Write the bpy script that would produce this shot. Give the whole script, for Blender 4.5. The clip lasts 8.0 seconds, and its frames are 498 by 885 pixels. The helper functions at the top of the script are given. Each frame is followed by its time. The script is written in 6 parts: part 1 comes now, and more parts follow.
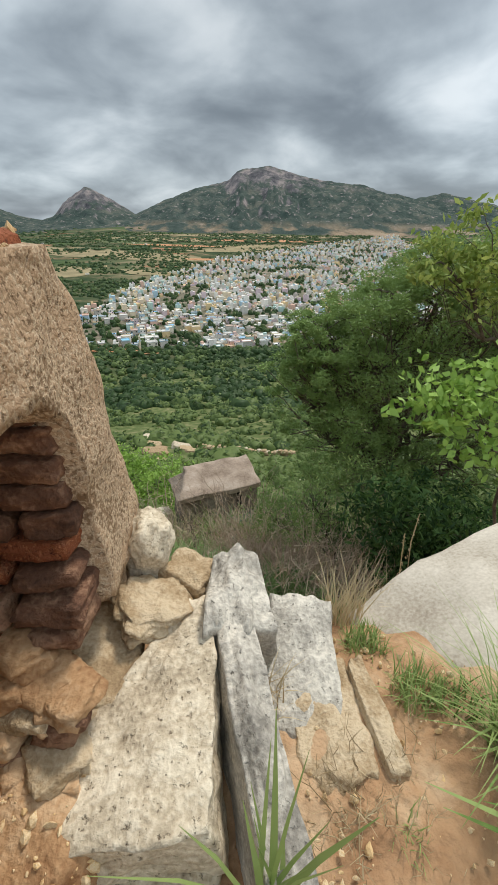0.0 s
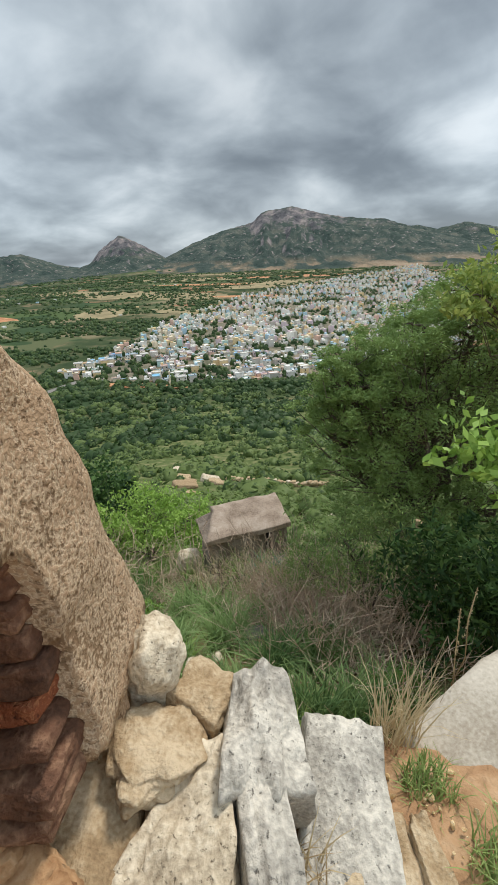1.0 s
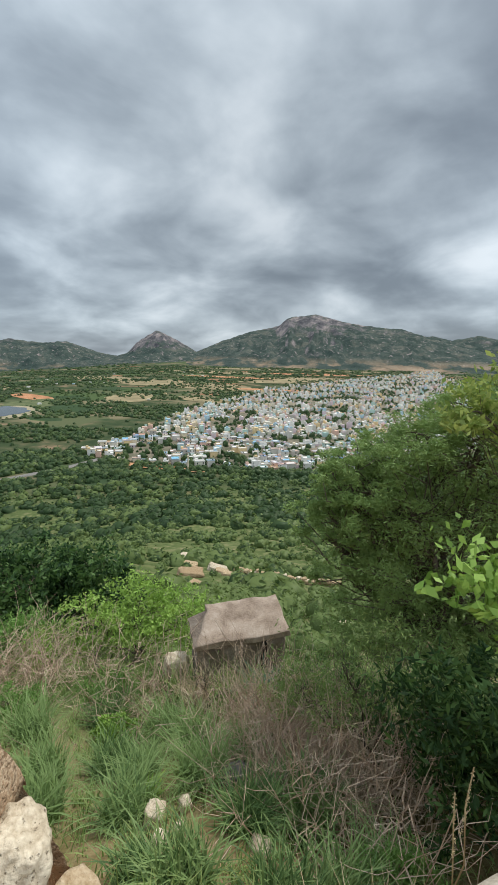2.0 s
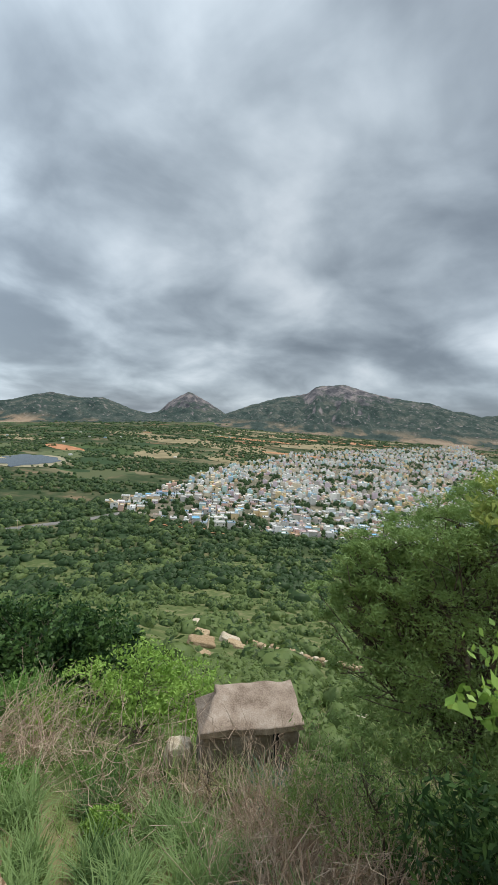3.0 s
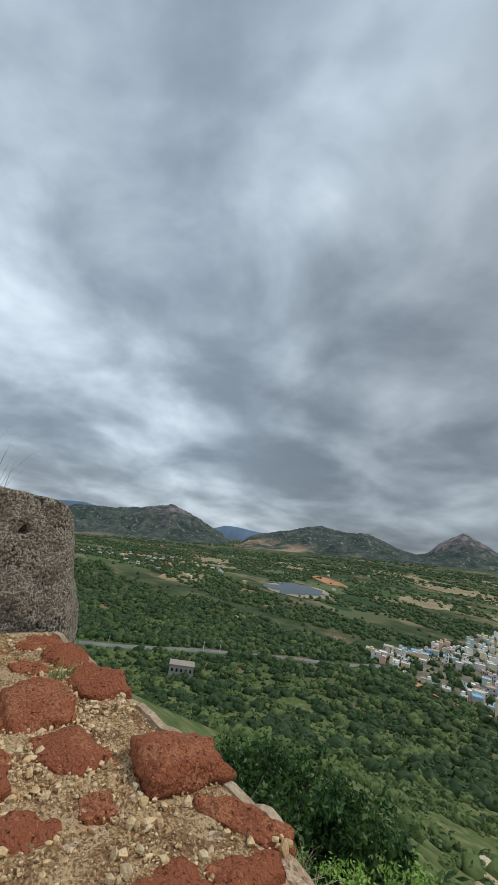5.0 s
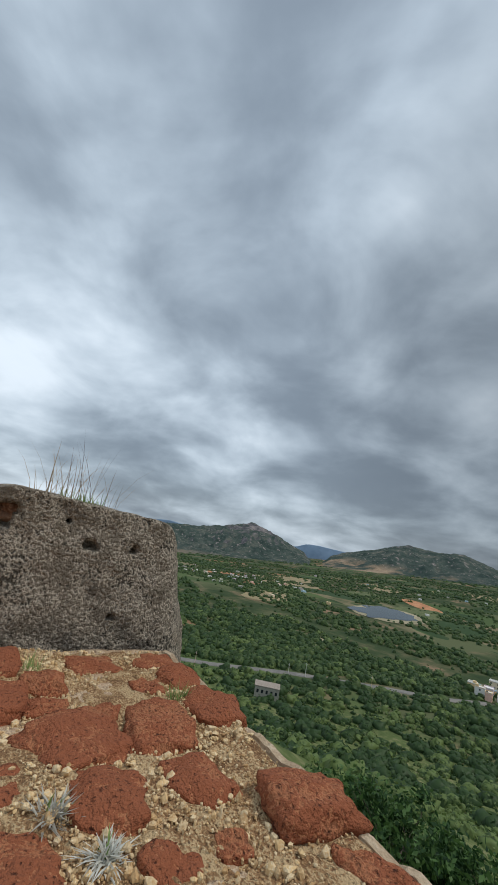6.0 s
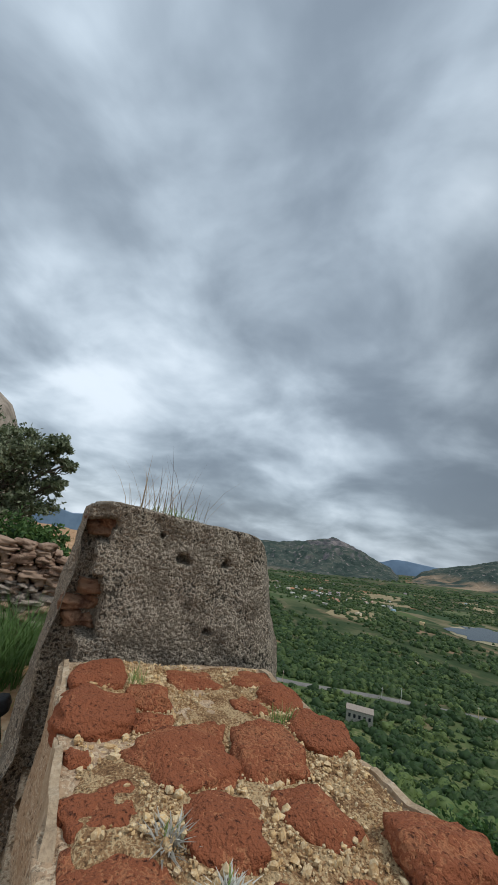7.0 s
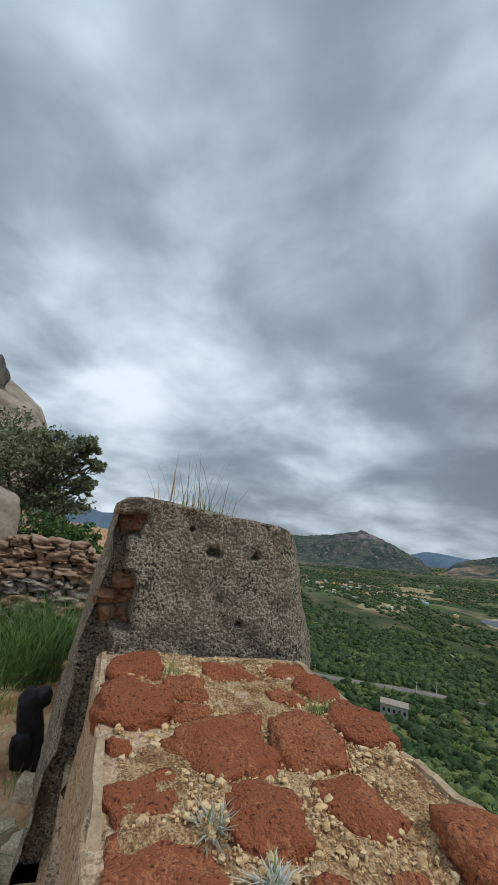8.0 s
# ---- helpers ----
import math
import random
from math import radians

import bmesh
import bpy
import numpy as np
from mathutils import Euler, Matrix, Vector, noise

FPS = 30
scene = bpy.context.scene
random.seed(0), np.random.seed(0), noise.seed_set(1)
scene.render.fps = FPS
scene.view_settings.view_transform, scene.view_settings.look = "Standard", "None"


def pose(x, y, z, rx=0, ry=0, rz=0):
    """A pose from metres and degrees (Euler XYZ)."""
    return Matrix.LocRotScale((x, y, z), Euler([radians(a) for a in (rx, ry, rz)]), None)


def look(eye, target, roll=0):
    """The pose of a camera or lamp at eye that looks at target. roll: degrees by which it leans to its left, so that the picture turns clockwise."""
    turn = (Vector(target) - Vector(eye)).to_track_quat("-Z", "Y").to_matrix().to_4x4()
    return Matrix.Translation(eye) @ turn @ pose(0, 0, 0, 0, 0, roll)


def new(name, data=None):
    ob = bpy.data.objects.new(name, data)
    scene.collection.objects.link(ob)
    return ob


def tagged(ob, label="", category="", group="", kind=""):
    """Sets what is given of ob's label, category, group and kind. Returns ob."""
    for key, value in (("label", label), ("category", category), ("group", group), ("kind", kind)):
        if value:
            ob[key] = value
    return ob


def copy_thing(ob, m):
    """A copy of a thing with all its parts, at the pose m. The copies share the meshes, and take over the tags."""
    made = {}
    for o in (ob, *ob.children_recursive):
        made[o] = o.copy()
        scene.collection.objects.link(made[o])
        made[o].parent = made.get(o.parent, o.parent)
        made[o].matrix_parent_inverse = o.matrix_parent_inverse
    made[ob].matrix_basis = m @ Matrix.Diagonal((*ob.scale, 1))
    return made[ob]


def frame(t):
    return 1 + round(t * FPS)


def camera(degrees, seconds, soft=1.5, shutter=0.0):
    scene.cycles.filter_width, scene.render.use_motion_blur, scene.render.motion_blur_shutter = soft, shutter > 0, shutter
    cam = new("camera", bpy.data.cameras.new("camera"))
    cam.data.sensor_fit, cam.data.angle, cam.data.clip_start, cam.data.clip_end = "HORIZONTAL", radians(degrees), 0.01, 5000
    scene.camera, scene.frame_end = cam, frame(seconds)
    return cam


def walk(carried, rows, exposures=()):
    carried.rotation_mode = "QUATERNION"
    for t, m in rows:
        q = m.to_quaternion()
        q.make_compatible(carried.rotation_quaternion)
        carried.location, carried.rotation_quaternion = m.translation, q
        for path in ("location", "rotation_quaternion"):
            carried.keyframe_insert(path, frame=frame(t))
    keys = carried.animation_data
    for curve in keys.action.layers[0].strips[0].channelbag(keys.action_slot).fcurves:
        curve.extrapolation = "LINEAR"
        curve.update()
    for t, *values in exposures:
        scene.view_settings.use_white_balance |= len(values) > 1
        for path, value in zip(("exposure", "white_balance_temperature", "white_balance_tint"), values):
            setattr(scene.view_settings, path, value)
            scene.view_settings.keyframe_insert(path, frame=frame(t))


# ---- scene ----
cam = camera(62.6, 8.0)
PATH = [
    (0, (-0.492, 0.173, 1.528), (-0.462, 1.942, 0.596), 0.8),
    (0.5, (-0.476, 0.328, 1.554), (-0.505, 2.174, 0.785), -1.1),
    (1, (-0.474, 0.482, 1.575), (-0.583, 2.313, 0.779), -2.2),
    (1.5, (-0.317, 0.644, 1.583), (-0.296, 2.592, 1.13), 1.5),
    (1.7, (-0.234, 0.668, 1.612), (-0.335, 2.615, 1.166), 0.2),
    (2.8, (-0.237, 0.665, 1.791), (-0.535, 2.639, 1.679), 3.6),
    (3, (-0.266, 0.633, 1.815), (-0.593, 2.604, 1.725), 4.5),
    (3.5, (-0.280, 0.678, 1.789), (-0.854, 2.595, 1.778), 5.1),
    (4, (-0.402, 0.509, 1.916), (-1.338, 2.269, 2.078), 5.9),
    (4.5, (-0.463, 0.47, 1.96), (-1.677, 2.028, 2.277), 7.7),
    (5, (-0.446, 0.368, 2.065), (-1.879, 1.702, 2.476), 9.5),
    (6.3, (-0.557, 0.309, 2.065), (-2.283, 1.22, 2.504), 9.6),
    (6.5, (-0.579, 0.309, 2.047), (-2.346, 1.129, 2.498), 9.5),
    (7, (-0.593, 0.296, 2.045), (-2.418, 0.985, 2.487), 9.2),
    (7.5, (-0.596, 0.284, 2.035), (-2.451, 0.898, 2.461), 8.6),
    (8, (-0.611, 0.294, 2.03), (-2.48, 0.88, 2.434), 7.9),
]
walk(cam, [(t, look(eye, target, roll)) for t, eye, target, roll in PATH], exposures=((0, 0.84, 6800, 10), (1.7, 0.86, 6700, 10), (3.0, 0.80, 6600, 10), (4.5, 0.36, 6500, 10), (6.5, 0.21, 6450, 10), (8, 0.21, 6450, 10)))

# ---------------------------------------------------------------- light
SUN_EL, SUN_AZ = radians(58), radians(35)
world = bpy.data.worlds.new("overcast_sky")
scene.world = world
world.use_nodes = True
wt = world.node_tree
wt.nodes.clear()


def wnode(kind, **kw):
    n = wt.nodes.new(kind)
    for k, v in kw.items():
        n.inputs[k].default_value = v
    return n


def wmath(op, a, b=None, clamp=False):
    n = wt.nodes.new("ShaderNodeMath")
    n.operation, n.use_clamp = op, clamp
    for i, v in enumerate((a, b)):
        if v is None:
            continue
        if isinstance(v, (int, float)):
            n.inputs[i].default_value = v
        else:
            wt.links.new(v, n.inputs[i])
    return n.outputs[0]


coord = wt.nodes.new("ShaderNodeTexCoord")
sep = wt.nodes.new("ShaderNodeSeparateXYZ")
wt.links.new(coord.outputs["Generated"], sep.inputs[0])
up = wmath("ADD", wmath("MAXIMUM", sep.outputs[2], 0.0), 0.30)
flat = wt.nodes.new("ShaderNodeCombineXYZ")
wt.links.new(wmath("DIVIDE", sep.outputs[0], up), flat.inputs[0])
wt.links.new(wmath("DIVIDE", sep.outputs[1], up), flat.inputs[1])
turn = wt.nodes.new("ShaderNodeMapping")
turn.inputs["Rotation"].default_value = (0, 0, radians(28))
turn.inputs["Scale"].default_value = (1.0, 1.0, 1)
turn.inputs["Location"].default_value = (3.1, 0.7, 0)
wt.links.new(flat.outputs[0], turn.inputs[0])
big = wnode("ShaderNodeTexNoise", Scale=0.95, Detail=5.0, Roughness=0.46, Distortion=0.45)
wt.links.new(turn.outputs[0], big.inputs["Vector"])
fine = wnode("ShaderNodeTexNoise", Scale=2.5, Detail=6.0, Roughness=0.5, Distortion=0.3)
wt.links.new(turn.outputs[0], fine.inputs["Vector"])
mixn = wmath("ADD", wmath("MULTIPLY", big.outputs[0], 0.62), wmath("MULTIPLY", fine.outputs[0], 0.38))
ramp = wt.nodes.new("ShaderNodeValToRGB")
ramp.color_ramp.interpolation = "B_SPLINE"
els = ramp.color_ramp.elements
els[0].position, els[0].color = 0.385, (0.19, 0.235, 0.285, 1)
els[1].position, els[1].color = 0.64, (0.80, 0.89, 0.97, 1)
e = els.new(0.47)
e.color = (0.31, 0.375, 0.44, 1)
e = els.new(0.56)
e.color = (0.54, 0.635, 0.72, 1)
wt.links.new(mixn, ramp.inputs[0])
sky = wt.nodes.new("ShaderNodeTexSky")
sky.sky_type, sky.sun_disc = "NISHITA", False
sky.sun_elevation, sky.sun_rotation = SUN_EL, SUN_AZ
dim = wt.nodes.new("ShaderNodeVectorMath")
dim.operation = "SCALE"
dim.inputs["Scale"].default_value = 0.10
wt.links.new(sky.outputs[0], dim.inputs[0])
cover = wt.nodes.new("ShaderNodeMix")
cover.data_type = "RGBA"
cover.inputs[0].default_value = 0.92
wt.links.new(dim.outputs[0], cover.inputs[6])
wt.links.new(ramp.outputs[0], cover.inputs[7])
back = wt.nodes.new("ShaderNodeBackground")
back.inputs["Strength"].default_value = 0.88
heavy = wt.nodes.new("ShaderNodeVectorMath")
heavy.operation = "SCALE"
wt.links.new(cover.outputs[2], heavy.inputs[0])
ahead = wmath("ADD", wmath("MULTIPLY", sep.outputs[0], 0.45), wmath("MULTIPLY", sep.outputs[1], 0.88))
bank = wmath("ADD", wmath("ADD", wmath("MULTIPLY", sep.outputs[0], -0.12), wmath("MULTIPLY", sep.outputs[1], 0.90)), wmath("MULTIPLY", sep.outputs[2], 0.42))
rain = wmath("SUBTRACT", 1.0, wmath("MULTIPLY", wmath("MAXIMUM", wmath("SUBTRACT", bank, 0.76), 0.0), 1.5))
thick = wmath("MULTIPLY", rain, wmath("SUBTRACT", 1.0, wmath("MULTIPLY", wmath("MAXIMUM", ahead, 0.0), 0.30)))
thin = wmath("ADD", 1.02, wmath("MULTIPLY", wmath("MAXIMUM", sep.outputs[2], 0.0), 0.30))
wt.links.new(wmath("MULTIPLY", thick, thin), heavy.inputs["Scale"])
wt.links.new(heavy.outputs[0], back.inputs[0])
outw = wt.nodes.new("ShaderNodeOutputWorld")
wt.links.new(back.outputs[0], outw.inputs[0])

sun = new("sun", bpy.data.lights.new("sun", "SUN"))
sun.data.energy, sun.data.angle, sun.data.color = 1.5, radians(12), (1.0, 0.96, 0.90)
sun.matrix_world = look((math.sin(SUN_AZ) * math.cos(SUN_EL) * 50, math.cos(SUN_AZ) * math.cos(SUN_EL) * 50, math.sin(SUN_EL) * 50), (0, 0, 0))

# ---------------------------------------------------------------- materials


def material(name, colours, scale=1.0, rough=0.9, bump=0.3, fine_scale=None, spread=0.0, detail=8.0, metal=0.0, pits=0.0, bump_dist=0.02, grit=0.45, pit_level=0.40):
    """A procedural surface: three or more colours mixed by noise at two scales, grain as relief, and a random shift for each object."""
    m = bpy.data.materials.new(name)
    m.use_nodes = True
    nt = m.node_tree
    bsdf = nt.nodes["Principled BSDF"]
    bsdf.inputs["Roughness"].default_value = rough
    bsdf.inputs["Metallic"].default_value = metal
    bsdf.inputs["Specular IOR Level"].default_value = 0.25
    tc = nt.nodes.new("ShaderNodeTexCoord")
    geo = nt.nodes.new("ShaderNodeNewGeometry")
    n1 = nt.nodes.new("ShaderNodeTexNoise")
    n1.inputs["Scale"].default_value, n1.inputs["Detail"].default_value, n1.inputs["Roughness"].default_value = scale, detail, 0.62
    n2 = nt.nodes.new("ShaderNodeTexNoise")
    n2.inputs["Scale"].default_value, n2.inputs["Detail"].default_value = fine_scale or scale * 14, 6.0
    nt.links.new(geo.outputs["Position"], n1.inputs["Vector"])
    nt.links.new(geo.outputs["Position"], n2.inputs["Vector"])
    add = nt.nodes.new("ShaderNodeMath")
    add.operation = "MULTIPLY_ADD"
    nt.links.new(n2.outputs[0], add.inputs[0])
    add.inputs[1].default_value = grit
    nt.links.new(n1.outputs[0], add.inputs[2])
    info = nt.nodes.new("ShaderNodeObjectInfo")
    add2 = nt.nodes.new("ShaderNodeMath")
    add2.operation = "MULTIPLY_ADD"
    nt.links.new(info.outputs["Random"], add2.inputs[0])
    add2.inputs[1].default_value = spread
    nt.links.new(add.outputs[0], add2.inputs[2])
    isl = nt.nodes.new("ShaderNodeMath")
    isl.operation = "MULTIPLY_ADD"
    nt.links.new(geo.outputs["Random Per Island"], isl.inputs[0])
    isl.inputs[1].default_value = spread
    nt.links.new(add2.outputs[0], isl.inputs[2])
    r = nt.nodes.new("ShaderNodeValToRGB")
    lo, hi = 0.295 + grit * 0.5, 0.705 + grit * 0.5 + spread * 1.3
    e = r.color_ramp.elements
    e[0].position, e[0].color = lo, (*colours[0], 1)
    e[1].position, e[1].color = hi, (*colours[-1], 1)
    for i, c in enumerate(colours[1:-1], 1):
        k = e.new(lo + (hi - lo) * i / (len(colours) - 1))
        k.color = (*c, 1)
    nt.links.new(isl.outputs[0], r.inputs[0])
    nt.links.new(r.outputs[0], bsdf.inputs["Base Color"])
    b = nt.nodes.new("ShaderNodeBump")
    b.inputs["Strength"].default_value, b.inputs["Distance"].default_value = bump, bump_dist
    height = add.outputs[0]
    if pits:
        v = nt.nodes.new("ShaderNodeTexNoise")
        v.inputs["Scale"].default_value, v.inputs["Detail"].default_value, v.inputs["Roughness"].default_value = pits, 3.0, 0.6
        nt.links.new(geo.outputs["Position"], v.inputs["Vector"])
        hole = nt.nodes.new("ShaderNodeMapRange")
        hole.inputs[1].default_value, hole.inputs[2].default_value = pit_level - 0.13, pit_level
        nt.links.new(v.outputs[0], hole.inputs[0])
        k = nt.nodes.new("ShaderNodeMath")
        k.operation = "MULTIPLY_ADD"
        nt.links.new(hole.outputs[0], k.inputs[0])
        k.inputs[1].default_value = 0.5
        nt.links.new(height, k.inputs[2])
        height = k.outputs[0]
        # pits are coloured darker too: mineral specks, and cavity shade painted in
        speck = nt.nodes.new("ShaderNodeMix")
        speck.data_type = "RGBA"
        nt.links.new(hole.outputs[0], speck.inputs[0])
        speck.inputs[6].default_value = (*[c * 0.8 for c in colours[0]], 1)
        nt.links.new(r.outputs[0], speck.inputs[7])
        nt.links.new(speck.outputs[2], bsdf.inputs["Base Color"])
    nt.links.new(height, b.inputs["Height"])
    nt.links.new(b.outputs[0], bsdf.inputs["Normal"])
    return m


def leaf_material(name, dark, mid, light, spread=0.35):
    m = material(name, (dark, mid, light), scale=0.7, rough=0.55, bump=0.1, fine_scale=9, spread=spread)
    nt = m.node_tree
    bsdf = nt.nodes["Principled BSDF"]
    src = bsdf.inputs["Base Color"].links[0].from_socket
    tr = nt.nodes.new("ShaderNodeBsdfTranslucent")
    nt.links.new(src, tr.inputs[0])
    mix = nt.nodes.new("ShaderNodeMixShader")
    mix.inputs[0].default_value = 0.3
    nt.links.new(bsdf.outputs[0], mix.inputs[1])
    nt.links.new(tr.outputs[0], mix.inputs[2])
    out = nt.nodes["Material Output"]
    nt.links.new(mix.outputs[0], out.inputs[0])
    return m


M = {}
M["plaster"] = material("weathered_lime_plaster", ((0.25, 0.16, 0.092), (0.43, 0.295, 0.185), (0.61, 0.47, 0.325)), scale=4, rough=0.95, bump=0.6, fine_scale=75, pits=60, bump_dist=0.025, grit=1.0, pit_level=0.44)
M["plaster_grey"] = material("lichen_grey_plaster", ((0.075, 0.064, 0.05), (0.215, 0.178, 0.135), (0.54, 0.46, 0.36)), scale=6, rough=0.95, bump=0.9, fine_scale=70, pits=42, bump_dist=0.04, grit=1.0)
M["brick"] = material("old_red_brick", ((0.12, 0.038, 0.022), (0.31, 0.10, 0.046), (0.48, 0.19, 0.088)), scale=14, rough=0.95, bump=1.0, fine_scale=120, spread=0.2, pits=95, bump_dist=0.02, grit=0.8)
# a darker, browner brick than the red one
M["brick_dark"] = material("dark_brown_brick", ((0.06, 0.032, 0.022), (0.17, 0.085, 0.052), (0.32, 0.185, 0.115)), scale=11, rough=0.95, bump=1.0, fine_scale=70, spread=0.2, bump_dist=0.025)
M["mortar"] = material("gravelly_lime_mortar", ((0.22, 0.115, 0.055), (0.42, 0.25, 0.12), (0.60, 0.42, 0.23)), scale=12, rough=0.98, bump=1.0, fine_scale=150, pits=130, bump_dist=0.02, grit=0.9)
M["granite"] = material("pale_granite", ((0.27, 0.21, 0.14), (0.54, 0.45, 0.325), (0.74, 0.65, 0.50)), scale=5, rough=0.9, bump=0.7, fine_scale=60, spread=0.05, pits=66, bump_dist=0.02, grit=0.6, pit_level=0.39)
M["granite_grey"] = material("grey_granite", ((0.22, 0.20, 0.17), (0.44, 0.405, 0.345), (0.66, 0.61, 0.52)), scale=6, rough=0.9, bump=0.7, fine_scale=60, spread=0.05, pits=72, bump_dist=0.02, grit=0.6, pit_level=0.38)
M["granite_warm"] = material("ochre_stained_granite", ((0.17, 0.105, 0.055), (0.38, 0.27, 0.155), (0.58, 0.46, 0.31)), scale=7, rough=0.9, bump=1.0, fine_scale=80, spread=0.1, bump_dist=0.02)
M["boulder"] = material("smooth_granite_boulder", ((0.30, 0.25, 0.19), (0.48, 0.425, 0.345), (0.62, 0.56, 0.47)), scale=2.6, rough=0.9, bump=0.5, fine_scale=70, bump_dist=0.01)


def mountain_material(name, scrub, rock_colours, foot, top, speck=0.5):
    """Bare cliffs high up and where it is steep, scrub with pale boulders below, tan fields on the apron."""
    m = bpy.data.materials.new(name)
    m.use_nodes = True
    nt = m.node_tree
    bsdf = nt.nodes["Principled BSDF"]
    bsdf.inputs["Roughness"].default_value = 1.0
    bsdf.inputs["Specular IOR Level"].default_value = 0.05
    geo = nt.nodes.new("ShaderNodeNewGeometry")

    def tex(scale, stops, detail=9, rough=0.65, squeeze=(1, 1, 1)):
        mp = nt.nodes.new("ShaderNodeMapping")
        mp.inputs["Scale"].default_value = squeeze
        nt.links.new(geo.outputs["Position"], mp.inputs[0])
        t = nt.nodes.new("ShaderNodeTexNoise")
        t.inputs["Scale"].default_value, t.inputs["Detail"].default_value, t.inputs["Roughness"].default_value = scale, detail, rough
        nt.links.new(mp.outputs[0], t.inputs["Vector"])
        r = nt.nodes.new("ShaderNodeValToRGB")
        e = r.color_ramp.elements
        e[0].position, e[0].color = stops[0][0], (*stops[0][1], 1)
        e[1].position, e[1].color = stops[-1][0], (*stops[-1][1], 1)
        for p, c in stops[1:-1]:
            k = e.new(p)
            k.color = (*c, 1)
        nt.links.new(t.outputs[0], r.inputs[0])
        return r.outputs[0], t.outputs[0]

    def mix(fac, a, b):
        k = nt.nodes.new("ShaderNodeMix")
        k.data_type = "RGBA"
        nt.links.new(fac, k.inputs[0])
        nt.links.new(a, k.inputs[6])
        nt.links.new(b, k.inputs[7])
        return k.outputs[2]

    def span(value, lo, hi):
        k = nt.nodes.new("ShaderNodeMapRange")
        k.inputs[1].default_value, k.inputs[2].default_value = lo, hi
        nt.links.new(value, k.inputs[0])
        return k.outputs[0]

    def fma(a, b, c):
        k = nt.nodes.new("ShaderNodeMath")
        k.operation = "MULTIPLY_ADD"
        nt.links.new(a, k.inputs[0])
        k.inputs[1].default_value = b
        nt.links.new(c, k.inputs[2])
        return k.outputs[0]

    green, _ = tex(0.009, ((0.36, scrub[0]), (0.52, scrub[1]), (0.68, scrub[2])))
    stone, stone_n = tex(0.012, ((0.36, rock_colours[0]), (0.5, rock_colours[1]), (0.62, rock_colours[2])), squeeze=(1, 1, 0.3))
    _, blotch = tex(0.012, ((0.4, (0, 0, 0)), (0.6, (1, 1, 1))), 8, 0.6)
    pale, spots = tex(0.035, ((0.4, rock_colours[1]), (0.6, rock_colours[2])), 4, 0.55)
    earth, fields = tex(0.0045, ((0.36, scrub[0]), (0.48, scrub[1]), (0.56, (0.30, 0.22, 0.15)), (0.66, (0.40, 0.31, 0.22))), 7, 0.6, (1, 0.45, 1))
    normal = nt.nodes.new("ShaderNodeSeparateXYZ")
    nt.links.new(geo.outputs["Normal"], normal.inputs[0])
    place = nt.nodes.new("ShaderNodeSeparateXYZ")
    nt.links.new(geo.outputs["Position"], place.inputs[0])
    high = span(place.outputs[2], foot + (top - foot) * 0.42, foot + (top - foot) * 0.80)
    steep = fma(high, -0.24, fma(blotch, speck, normal.outputs[2]))
    mask = span(steep, 0.66 + speck * 0.5, 0.78 + speck * 0.5)
    slope = mix(span(spots, 0.59, 0.70), green, pale)
    body = mix(mask, stone, slope)
    apron = span(fma(fields, 60, place.outputs[2]), foot + 18, foot + (top - foot) * 0.10 + 34)
    body = mix(apron, earth, body)
    nt.links.new(body, bsdf.inputs["Base Color"])
    b = nt.nodes.new("ShaderNodeBump")
    b.inputs["Strength"].default_value, b.inputs["Distance"].default_value = 1.0, 45
    nt.links.new(stone_n, b.inputs["Height"])
    nt.links.new(b.outputs[0], bsdf.inputs["Normal"])
    return m


# scrub and rock tones cooled to blue-grey, with some haze put into them
SCRUB = ((0.036, 0.058, 0.052), (0.07, 0.094, 0.08), (0.145, 0.145, 0.12))
CLIFF = ((0.062, 0.064, 0.072), (0.155, 0.145, 0.15), (0.31, 0.265, 0.25))
M["hill_rock"] = mountain_material("craggy_mountain", SCRUB, CLIFF, -5, 430)
M["hill_low"] = mountain_material("bouldery_hill", SCRUB, CLIFF, -60, 200)
M["hill_west"] = mountain_material("scrubby_western_hill", SCRUB, CLIFF, -190, 120)
# the blue of distant haze is put into these hills' base colour
M["hill_far"] = material("haze_blue_hill", ((0.15, 0.22, 0.31), (0.18, 0.26, 0.36), (0.21, 0.30, 0.41)), scale=0.004, rough=1, bump=0.2, fine_scale=0.02, bump_dist=10)
M["stone_hut"] = material("hut_stone", ((0.12, 0.095, 0.075), (0.26, 0.21, 0.17), (0.38, 0.33, 0.28)), scale=3, rough=0.95, bump=0.8, fine_scale=40, spread=0.12, bump_dist=0.03)
M["leaf_dark"] = leaf_material("dark_leaf", (0.014, 0.038, 0.012), (0.034, 0.082, 0.024), (0.09, 0.17, 0.048))
M["leaf_thorn"] = leaf_material("fine_thorn_leaf", (0.07, 0.125, 0.04), (0.22, 0.325, 0.10), (0.48, 0.57, 0.20), spread=0.45)
M["leaf_lime"] = leaf_material("yellow_green_leaf", (0.08, 0.13, 0.028), (0.22, 0.30, 0.065), (0.46, 0.53, 0.15), spread=0.5)
M["leaf_olive"] = leaf_material("feathery_leaf", (0.055, 0.09, 0.03), (0.14, 0.21, 0.065), (0.30, 0.39, 0.13))
M["leaf_bright"] = leaf_material("bright_leaf", (0.08, 0.155, 0.026), (0.17, 0.30, 0.05), (0.30, 0.46, 0.10))
M["leaf_mid"] = leaf_material("shrub_leaf", (0.045, 0.10, 0.024), (0.10, 0.20, 0.045), (0.18, 0.32, 0.08))
